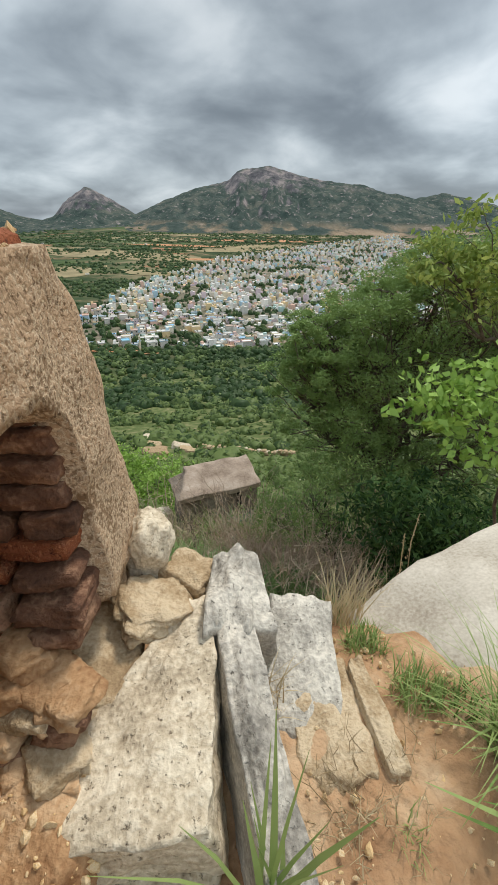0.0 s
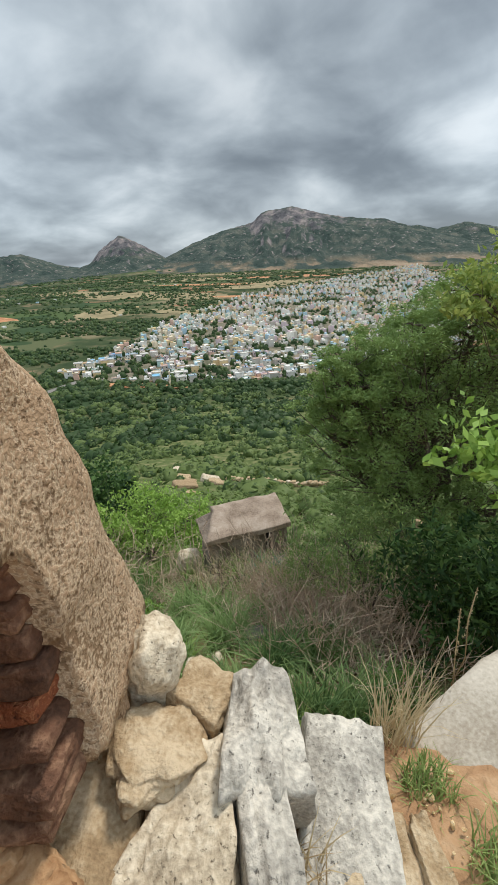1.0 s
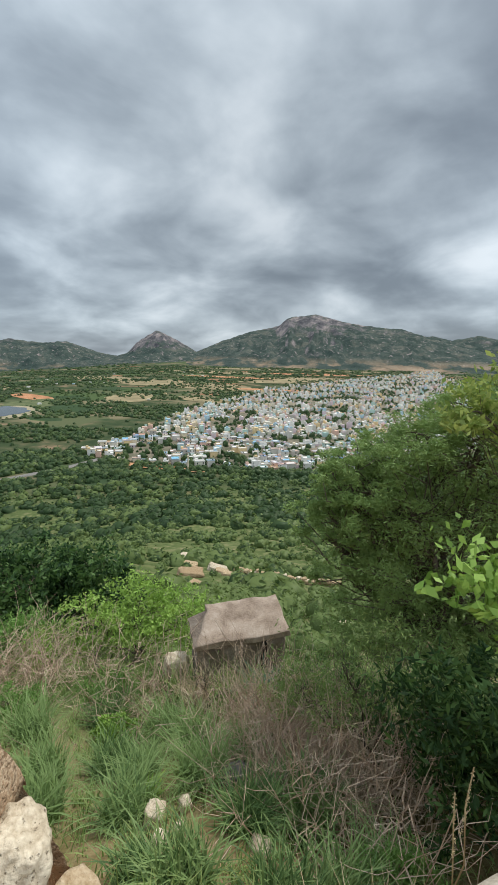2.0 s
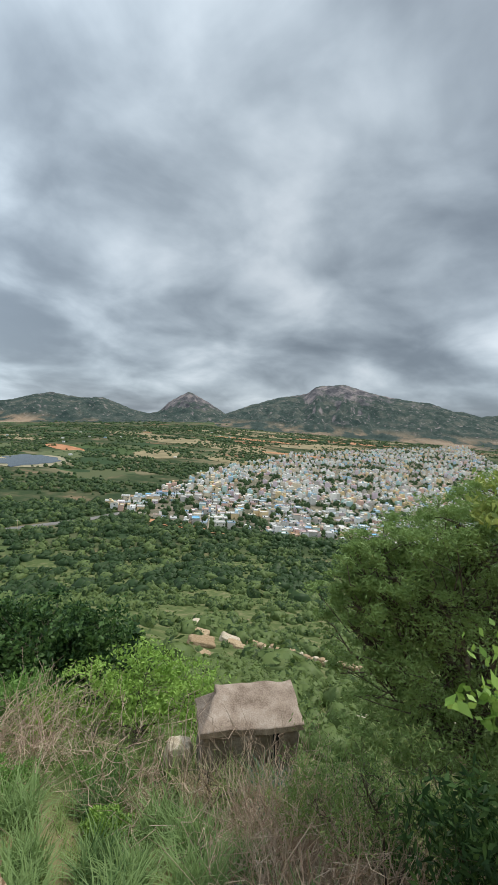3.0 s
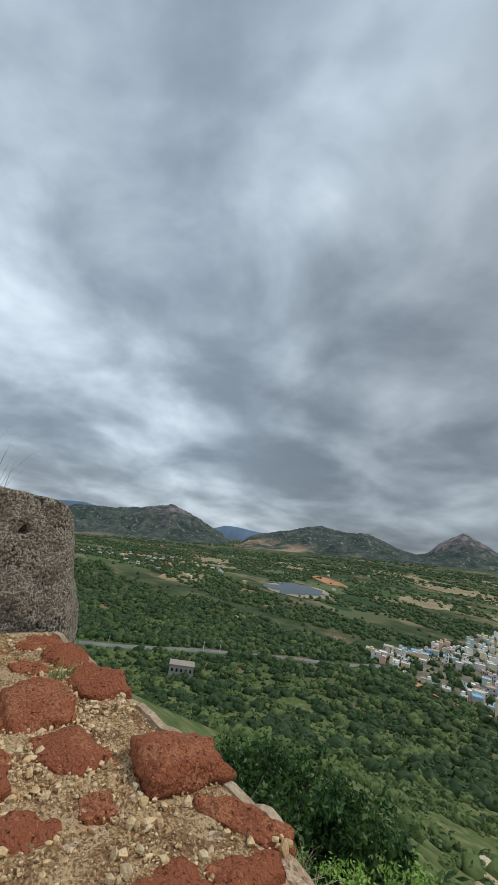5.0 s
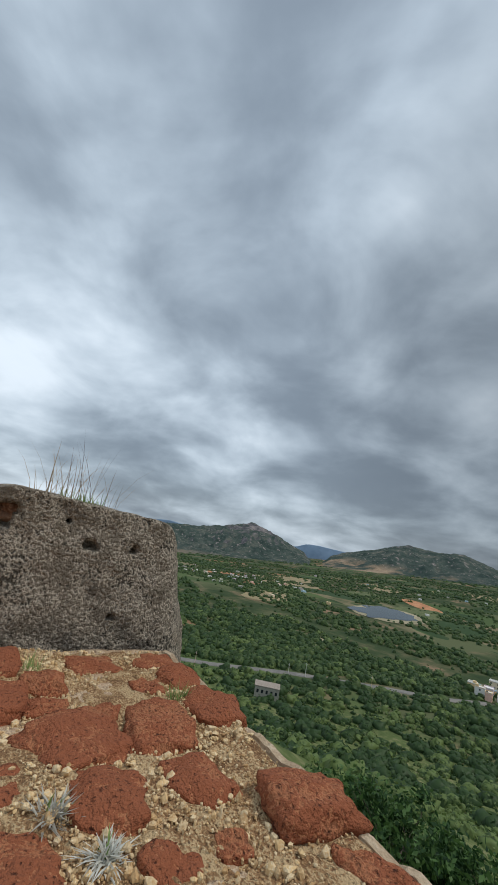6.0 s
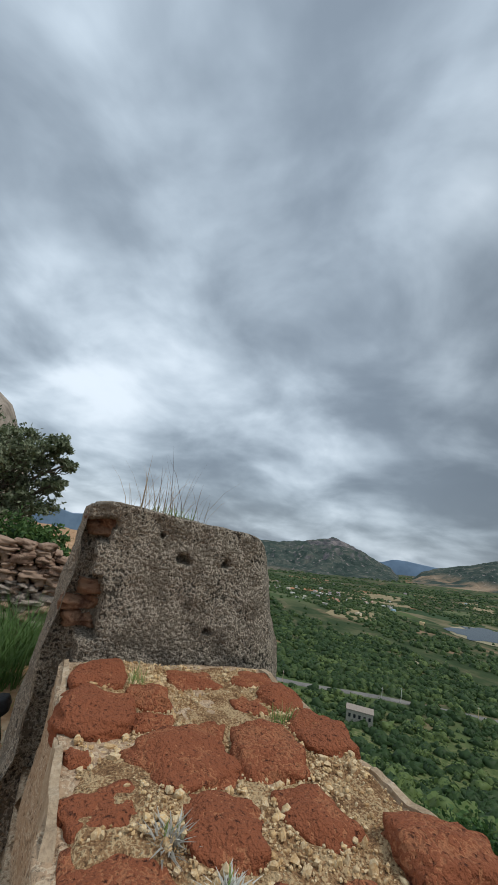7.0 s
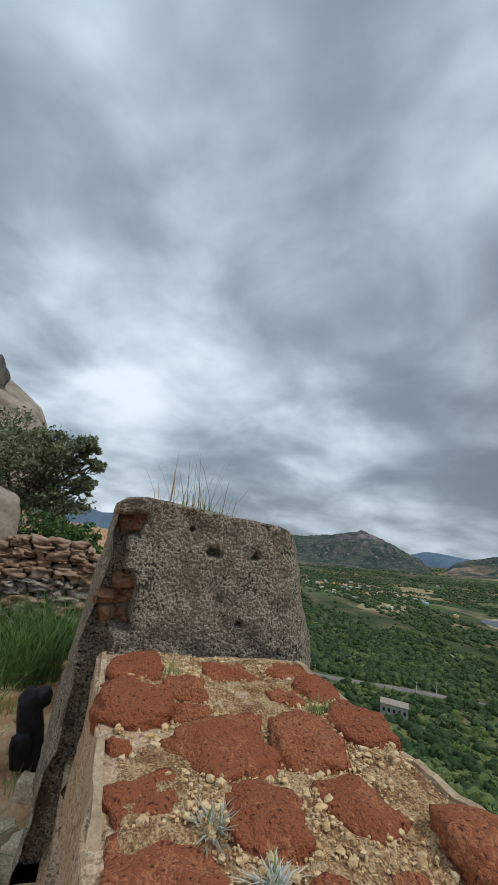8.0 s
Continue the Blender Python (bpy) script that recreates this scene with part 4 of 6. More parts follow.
tree("broadleaf_tree", on_ground(4.2, 5.4), (3.6, 5.2, -1.0), ((3.0, 5.1, 1.1, 0.9, 0.8, 0.6, 1.0), (2.3, 5.0, 1.35, 0.6, 0.6, 0.45, 0.8), (3.8, 5.2, 1.3, 0.8, 0.8, 0.7, 0.9), (1.75, 5.2, 1.2, 0.45, 0.4, 0.3, 0.5)), 0.09, "leaf_lime", "tall yellow-green broadleaf tree beside the thorn tree", "tree", 22, girth=0.07, clumps=52, per=40, aspect=0.42, spread=0.17)
tree("sapling", on_ground(2.5, 3.5), (1.95, 3.4, -0.55), ((1.2, 3.3, 0.34, 0.32, 0.3, 0.30, 1.0), (1.6, 3.3, 0.05, 0.45, 0.3, 0.35, 1.0), (1.75, 3.4, 0.50, 0.4, 0.3, 0.3, 0.8)), 0.09, "leaf_bright", "young tree with large bright green leaves", "tree", 23, girth=0.022, clumps=34, per=13, aspect=0.58, spread=0.22)
tree("shrub", on_ground(2.1, 4.5), (2.1, 4.5, -2.9), ((1.7, 4.5, -1.9, 0.7, 0.6, 0.6, 1.0), (2.5, 4.5, -2.2, 0.8, 0.7, 0.7, 1.0), (2.0, 4.4, -2.7, 0.8, 0.6, 0.5, 0.8)), 0.12, "leaf_dark", "dense green shrub below the boulder", "shrub", 24, girth=0.03, clumps=55, per=40, aspect=0.3, spread=0.16)
tree("shrub", on_ground(1.2, 5.6), (1.1, 5.5, -3.6), ((0.6, 5.6, -2.3, 0.7, 0.6, 0.7, 1.0), (1.4, 5.6, -2.1, 0.7, 0.6, 0.7, 1.0), (0.1, 5.9, -3.0, 0.6, 0.6, 0.5, 0.7)), 0.07, "leaf_thorn", "thin olive shrub under the thorn tree", "shrub", 25, girth=0.03, clumps=60, per=50, aspect=0.2, spread=0.17)
tree("round_tree", on_ground(-9.0, 13.6), (-8.8, 13.4, -8.4), ((-9.5, 13.6, -6.6, 2.2, 1.8, 1.6, 1.2), (-7.0, 13.4, -6.6, 1.5, 1.5, 1.6, 1.0), (-11.8, 14.0, -7.4, 1.8, 1.6, 1.4, 1.0), (-8.6, 13.0, -8.0, 2.6, 1.4, 1.3, 1.0), (-10.6, 12.6, -8.6, 2.0, 1.3, 1.2, 0.7)), 0.19, "leaf_dark", "dense dark green tree on the slope below the wall", "tree", 26, girth=0.16, clumps=95, per=75, aspect=0.5, spread=0.15)
tree("shrub", on_ground(-4.3, 10.6), (-4.3, 10.5, -6.5), ((-4.2, 10.6, -5.1, 1.1, 0.9, 0.8, 1.0), (-3.0, 10.8, -5.4, 0.8, 0.8, 0.7, 0.8), (-5.5, 10.6, -5.8, 1.0, 0.8, 0.8, 0.9), (-4.0, 10.2, -6.1, 1.3, 0.8, 0.6, 0.7)), 0.12, "leaf_bright", "bright yellow-green shrub beside the hut", "shrub", 27, girth=0.05, clumps=60, per=45, aspect=0.4, spread=0.16)
tree("shrub", on_ground(-7.2, 10.2), (-7.2, 10.1, -7.0), ((-6.9, 10.1, -6.0, 1.0, 0.8, 0.7, 1.0), (-8.2, 10.4, -6.4, 1.0, 0.9, 0.7, 1.0)), 0.12, "leaf_mid", "mid-green shrub on the slope", "shrub", 28, girth=0.04, clumps=55, per=40, aspect=0.4, spread=0.18)
tree("bare_bush", on_ground(-1.6, 7.2), (-1.55, 7.2, -4.8), ((-1.6, 7.1, -4.1, 0.6, 0.4, 0.6, 1.0), (-1.1, 7.2, -4.4, 0.5, 0.4, 0.5, 1.0)), 0.04, "leaf_olive", "nearly leafless grey bush before the hut", "shrub", 29, girth=0.03, clumps=50, per=3, aspect=0.3)
tree("bare_bush", on_ground(-4.4, 8.6), (-4.3, 8.6, -5.6), ((-4.5, 8.6, -4.9, 0.8, 0.6, 0.7, 1.0), (-3.5, 8.8, -5.2, 0.8, 0.6, 0.5, 1.0)), 0.04, "leaf_olive", "nearly leafless grey bush on the slope", "shrub", 30, girth=0.03, clumps=60, per=5, aspect=0.3)
grass_clump(on_ground(-1.75, 4.6, 0.0), 70, 0.28, 0.05, 0.10, "leaf_bright", "small bright green weed among the grass", 31, 0.7, "weed", "weed")

# undergrowth on the slope below the ledge
for i, (x, y, r, h, lf, mt, words) in enumerate((
        (-0.1, 6.9, 0.55, 0.75, 0.07, "leaf_thorn", "thin dark thorn bush beside the hut"), (0.9, 7.4, 0.8, 1.2, 0.07, "leaf_dark", "thin dark thorn bush under the tree"),
        (1.7, 5.9, 0.8, 1.1, 0.08, "leaf_dark", "dark green shrub under the thorn tree"), (2.9, 5.2, 0.9, 1.2, 0.09, "leaf_mid", "leafy green shrub below the boulder"),
        (3.6, 6.0, 1.0, 1.5, 0.09, "leaf_dark", "dark green shrub under the thorn tree"), (-2.9, 8.9, 0.6, 0.6, 0.06, "leaf_thorn", "low grey-green bush on the slope"),
        (-3.7, 7.6, 0.6, 0.45, 0.06, "leaf_mid", "low green bush among dry stems"), (-5.0, 6.6, 0.55, 0.5, 0.06, "leaf_mid", "low green bush among dry stems"),
        (-3.0, 6.3, 0.35, 0.35, 0.07, "leaf_bright", "low bright green weed on the slope"), (-6.2, 9.6, 0.9, 0.8, 0.08, "leaf_bright", "yellow-green shrub on the slope"),
        (-8.4, 8.6, 0.8, 0.7, 0.07, "leaf_mid", "mid-green shrub among dry stems"), (0.9, 3.6, 0.4, 0.4, 0.05, "leaf_mid", "leafy weed below the boulder"))):
    g = on_ground(x, y)
    tree("shrub", g, (x, y, g[2] + h * 0.35), ((x - r * 0.3, y, g[2] + h * 0.75, r * 0.7, r * 0.6, h * 0.5, 1.0), (x + r * 0.45, y + 0.1, g[2] + h * 0.6, r * 0.6, r * 0.6, h * 0.5, 0.9), (x, y - r * 0.3, g[2] + h * 0.4, r * 0.8, r * 0.5, h * 0.35, 0.8)), lf, mt, words, "shrub", 400 + i, girth=0.022, clumps=42, per=46, aspect=0.32, spread=0.17)

# a pale seeding spike beside the boulder
spike = empty("spike_plant", on_ground(0.66, 2.3))
tagged(spike, "thin plant with pale upright seed spikes behind the boulder", "plant")
rs = np.random.RandomState(35)
base_z = float(ground_z(0.66, 2.3))
for k, (dx, dy, top) in enumerate(((0.0, 0.0, -0.12), (-0.05, 0.03, -0.3), (0.05, -0.02, -0.42))[:2]):
    stem = bent((0.66, 2.3, base_z - 0.05), (0.66 + dx, 2.3 + dy, top), rs, 8, 0.02)
    v, q = tube(stem, np.linspace(0.006, 0.003, 8), 5)
    child(new("stem", quick_mesh("stem", v, q, [M["dry"]], smooth=True)), spike)
    t = rs.rand(70)[:, None] * 0.5
    pts = stem[-1] * (1 - t) + stem[-4] * t + rs.randn(70, 3) * 0.004
    v, q = leaf_quads(pts, 0.012, 0.5, rs)
    child(new("seed_head", quick_mesh("seed_head", v, q, [M["dry"]])), spike)

# grass clumps that stand out on the slope
for i, (x, y, n, ln, rad) in enumerate(((0.1, 4.5, 420, 1.0, 0.30), (-0.5, 4.2, 300, 0.8, 0.25), (0.75, 3.7, 300, 0.8, 0.28), (-1.9, 4.3, 320, 0.75, 0.28), (-2.6, 5.4, 320, 0.8, 0.32), (-2.1, 5.2, 260, 0.7, 0.25), (-1.4, 3.3, 240, 0.5, 0.2), (-0.15, 3.2, 260, 0.7, 0.25), (-3.4, 5.0, 300, 0.8, 0.3), (-0.7, 5.6, 260, 0.7, 0.25), (0.3, 3.3, 260, 0.8, 0.25), (-1.2, 4.9, 300, 0.9, 0.3), (-3.0, 4.3, 300, 0.8, 0.3), (-4.2, 5.9, 320, 0.9, 0.34), (-2.2, 6.6, 300, 0.9, 0.32), (-3.4, 6.9, 300, 0.9, 0.3), (-1.5, 6.0, 300, 0.9, 0.3), (-4.9, 5.2, 300, 0.9, 0.34), (-0.9, 3.0, 260, 0.6, 0.24))):
    grass_clump(on_ground(x, y), int(n * 1.3), ln * 0.72, 0.021, rad * 0.9, "tuft", "arching tuft of green grass on the slope", 40 + i, 0.75, group="grass tufts on the slope")
grass_clump(on_ground(-0.5, 7.75), 380, 0.62, 0.022, 0.30, "agave", "blue-green clump of strap leaves by the hut", 60, 0.95)
scatter_grass("slope_grass", (-14, 5, 1.95, 13), 56000, 0.22, 0.015, "grass", "rank green grass covering the slope", 61, 0.7, 14, -0.6, lambda x, y: ~((x > -0.4) & (x < 1.8) & (y > 4.4) & (y < 6.3)))
scatter_grass("dry_slope_grass", (-12, 4, 4.5, 12), 5000, 0.55, 0.013, "dry", "dry straw-coloured grass among the green", 62, 0.5, 16, 0.12)
twigs("dead_thicket", ((0.5, 4.9), (0.9, 5.3), (0.1, 5.3), (1.2, 4.8), (0.5, 5.6), (-0.2, 5.8)), 560, 1.2, "twig", "tangle of dead reddish-brown stems", 63, 0.008, 0.55)
twigs("dead_thicket", ((-0.4, 6.4), (0.1, 6.7), (-0.9, 6.9), (0.3, 6.0)), 130, 1.3, "twig", "tangle of long dead stems before the hut", 66, 0.008, 0.4)
twigs("dead_thicket", ((-5.3, 8.2), (-6.3, 8.4), (-7.0, 8.0)), 230, 1.3, "twig", "tangle of dead brown stems on the slope", 64, 0.010, 0.75)
twigs("dead_thicket", ((-3.2, 7.6), (-2.4, 7.4)), 80, 1.1, "twig", "thin grey dead stems before the hut", 65, 0.011, 0.5)

for i, (x, y) in enumerate(((-1.9, 7.6), (-1.4, 7.75), (-0.9, 7.9), (0.1, 8.2), (-2.3, 7.9), (-1.2, 7.3), (0.4, 7.7))):
    grass_clump(on_ground(x, y), 150, 0.75, 0.018, 0.28, "dry" if i % 3 == 0 else "grass", "rank grass growing against the hut", 320 + i, 0.6, group="grass round the hut")

# grass and weeds on the ledge
grass_clump((-0.02, 1.50, -0.12), 110, 0.36, 0.006, 0.09, "dry", "dry straw grass at the ledge's edge", 70, 0.4)
grass_clump((0.20, 1.70, -0.5), 80, 0.5, 0.006, 0.10, "dry", "dry straw grass behind the boulder", 71, 0.35)
grass_clump(on_ground(0.02, 1.28), 260, 0.11, 0.006, 0.09, "grass", "short green turf at the boulder's foot", 72, 0.5)
grass_clump(on_ground(0.14, 1.06), 200, 0.12, 0.006, 0.09, "grass", "short green grass tuft on the path", 73, 0.6)
grass_clump(on_ground(0.27, 1.02), 160, 0.12, 0.006, 0.08, "grass", "short green grass tuft on the path", 74, 0.6)
grass_clump(on_ground(0.44, 0.86), 420, 0.40, 0.008, 0.12, "grass", "arching green grass at the path's side", 75, 0.8)
grass_clump(on_ground(0.36, 0.60), 40, 0.42, 0.022, 0.06, "grass", "broad-bladed green grass by the path", 76, 0.8)
grass_clump(on_ground(-0.43, 0.48), 26, 0.60, 0.022, 0.05, "grass", "broad-bladed green grass before the slabs", 77, 0.35)
grass_clump(on_ground(-0.75, 0.40), 160, 0.14, 0.006, 0.14, "grass", "low grass under the granite slab", 78, 0.6)
grass_clump((-0.64, 1.02, 0.12), 120, 0.16, 0.006, 0.10, "dry", "dry grass in the gap between slabs", 79, 0.7)
grass_clump((-0.68, 1.30, 0.30), 24, 0.15, 0.004, 0.05, "dry", "wiry dry grass behind the slabs", 80, 0.9)
grass_clump((-0.42, 1.00, 0.10), 60, 0.14, 0.005, 0.08, "dry", "dry stalks between the slabs", 81, 0.8)
twigs("dry_stalks", ((-0.2, 0.74), (-0.12, 0.66), (-0.02, 0.7)), 70, 0.16, "dry", "dead stalks lying on the path", 82, 0.0022, 0.07)
grass_clump(on_ground(-0.03, 0.66), 60, 0.09, 0.005, 0.05, "grass", "small green weed on the path", 83, 0.6, "weed", "weed")

# what grows on the wall
grass_clump((-2.10, 0.60, 1.51), 70, 0.085, 0.003, 0.03, "grass", "small grass tuft between the bricks", 84, 0.5, group="tufts on the merlon")
grass_clump((-1.83, 1.01, 1.51), 80, 0.08, 0.003, 0.03, "grass", "small grass tuft between the bricks", 85, 0.6, group="tufts on the merlon")
for i, (x, y, s) in enumerate(((-1.40, 0.57, 0.055), (-1.28, 0.64, 0.045))):
    plant = empty("rosette_plant", (x, y, 1.51))
    tagged(plant, "small silvery rosette plant rooted in the mortar", "plant", "rosettes on the merlon")
    child(grass_clump((x, y, 1.52), 130, s * 0.95, 0.007, 0.016, "silver", "", 86 + i, 1.1, "", "leaf_rosette"), plant)
    child(grass_clump((x - 0.01, y + 0.005, 1.525), 12, s * 0.9, 0.005, 0.02, "grass", "", 88 + i, 0.5, "", "green_shoots"), plant)
grass_clump((-2.62, 0.62, 2.06), 46, 0.30, 0.0035, 0.13, "stalk", "tall dry brown grass rooted on the merlon's top", 90, 0.5)
grass_clump((-2.75, 0.80, 2.03), 34, 0.36, 0.0032, 0.15, "stalk", "tall dry brown stalks on the merlon's top", 91, 0.5)
grass_clump((-2.60, 0.72, 2.06), 120, 0.10, 0.005, 0.10, "grass", "green grass tuft on the merlon's top", 92, 0.5)

# ---------------------------------------------------------------- the hut and stones below
hut = empty("stone_hut", (-1.2, 8.9, -5.5))
hut.rotation_euler = (0, 0, radians(21))
bpy.context.view_layer.update()
tagged(hut, "small ruined stone hut with a sloping plastered roof", "hut")


def hut_part(name, x0, x1, y0, y1, z0, z1, cuts, fn, mat, label=""):
    ob = block(name, x0, x1, y0, y1, z0, z1, cuts, fn, mat, label, True)
    ob.parent = hut
    return ob


def rough_face(u, v, w, c):
    return c + Vector((noise.noise(c * 3), noise.noise(c * 3 + Vector((5, 0, 0))), noise.noise(c * 3 + Vector((0, 9, 0))))) * 0.035


def roof_shape(u, v, w, c):
    c = rough_face(u, v, w, c)
    if w > 0.5:
        c.z += (0.24 * min(1, v * 1.3)) * w
        c.x += 0.40 * (1 - u) * min(1, v * 1.3)
    return c


hut_part("wall", -0.98, 0.98, -0.45, 0.42, -1.2, 1.22, 14, rough_face, M["stone_hut"])
hut_part("roof", -1.06, 1.06, -0.52, 0.55, 1.22, 1.34, 24, roof_shape, M["hut_roof"], "sloping brown plastered roof")
# solid block on the wall, coloured as the opening's inner shade
hut_part("doorway", 0.42, 0.56, -0.50, -0.40, 0.5, 1.16, 6, rough_face, M["dark"], "narrow opening, its shade a near-black block")

rock("rock", (-2.55, 8.55, -5.1), (0.5, 0.4, 0.5), (0, 0, 20), 101, M["granite"], "pale rounded rock beside the hut", square=0.45)
rock("rock", (-1.15, 7.05, -5.2), (0.42, 0.3, 0.3), (0, 0, 10), 102, M["stone_hut"], "dark flat stone in the grass", square=0.6)
rock("rock", on_ground(-0.75, 5.0, 0.08), (0.34, 0.26, 0.24), (0, 6, 30), 104, M["granite_dark"], "dark grey stone among the grass tufts", square=0.55)
rock("rock", (-0.93, 6.62, -5.15), (0.2, 0.25, 0.3), (20, 0, 10), 103, M["granite"], "small pale stone in the grass", square=0.7)
for i, (x, y, sx, sy, sz) in enumerate(((-1.55, 4.2, 0.2, 0.2, 0.3), (-1.25, 4.4, 0.12, 0.14, 0.16), (-1.35, 3.8, 0.16, 0.14, 0.1), (-1.2, 4.0, 0.1, 0.1, 0.08), (-0.35, 3.9, 0.2, 0.16, 0.14))):
    rock("rock", on_ground(x, y, 0.04), (sx, sy, sz), (0, 8, 40 * i), 110 + i, M["granite"], "loose stone on the grassy slope", cuts=8, group="stones on the slope", square=0.65)
# low dry-stone wall across the slope
low_wall = empty("stone_wall", on_ground(4, 67))
tagged(low_wall, "low broken dry-stone wall crossing the slope", "stone wall")
rw = random.Random(40)
for i in range(150):
    t = i / 149
    wx, wy = -9 + 33 * t, 70 - 7 * t * t + 0.7 * math.sin(t * 9)
    sz = rw.uniform(0.45, 0.85)
    bevel_brick("stone", (wx + rw.uniform(-0.2, 0.2), wy + rw.uniform(-0.2, 0.2), float(ground_z(wx, wy)) + rw.uniform(0.1, 0.9)), (sz * 1.3, sz, sz * 0.8), (rw.uniform(-9, 9), rw.uniform(-9, 9), rw.uniform(0, 90)), rw.random() * 90, M["granite_warm"] if i % 4 else M["granite"], low_wall, cuts=2, rough=0.25)
# line of pale boulders and a low wall running down the hill
for i, (x, y, s) in enumerate(((-12.5, 70, 1.9), (-11, 66.5, 1.4), (-9.6, 64, 1.1), (-14.5, 74, 1.6), (-3.6, 22, 1.0), (-2.6, 21, 0.7), (-5.6, 26, 1.0), (-7.5, 30, 1.2), (3.0, 21.5, 0.9), (3.6, 20.5, 1.1), (-9, 36, 1.2), (-12, 44, 1.6), (-1.4, 19, 0.6), (5.2, 17, 1.2), (6.4, 15, 1.1), (-24, 24, 1.6), (-26, 25, 1.2), (-15, 60, 2.2), (10, 26, 1.4), (-18, 70, 2.0), (-13, 52, 1.5), (-22, 85, 2.2))):
    rock("boulder", on_ground(x, y, s * 0.15), (s * 1.7, s * 1.1, s * 0.65), (0, 6, 15 * (i % 3 - 1)), 130 + i, M["granite_warm"] if i % 3 else M["granite"], "weathered granite boulder on the scrub slope", cuts=8, group="boulders on the slope", square=0.5, rough=0.2)


# ---------------------------------------------------------------- scrub on the slope, trees on the plain
TOWN = ((-222, 412), (-180, 384), (-110, 376), (10, 374), (120, 400), (280, 560), (560, 1350), (760, 2300), (330, 1800), (-80, 1240), (-190, 900), (-205, 660))


def inside(poly, x, y):
    x, y = np.asarray(x), np.asarray(y)
    hit = np.zeros(x.shape, bool)
    for (x0, y0), (x1, y1) in zip(poly, poly[1:] + poly[:1]):
        cross = ((y0 > y) != (y1 > y)) & (x < (x1 - x0) * (y - y0) / (y1 - y0 + 1e-9) + x0)
        hit ^= cross
    return hit


LAKE = (-540, 690, 58, 88, radians(24))


def in_lake(x, y, grow=1.0):
    c, s = math.cos(LAKE[4]), math.sin(LAKE[4])
    dx, dy = x - LAKE[0], y - LAKE[1]
    return ((dx * c + dy * s) / LAKE[2]) ** 2 + ((-dx * s + dy * c) / LAKE[3]) ** 2 < grow ** 2


ROAD = ((-520, -160), (-400, 20), (-330, 120), (-294, 183), (-272, 239), (-238, 300), (-205, 352), (-190, 392))


def near_road(x, y, gap):
    x, y = np.asarray(x), np.asarray(y)
    near = np.zeros(x.shape, bool)
    for (x0, y0), (x1, y1) in zip(ROAD, ROAD[1:]):
        dx, dy = x1 - x0, y1 - y0
        t = np.clip(((x - x0) * dx + (y - y0) * dy) / (dx * dx + dy * dy), 0, 1)
        near |= np.hypot(x - x0 - t * dx, y - y0 - t * dy) < gap
    return near


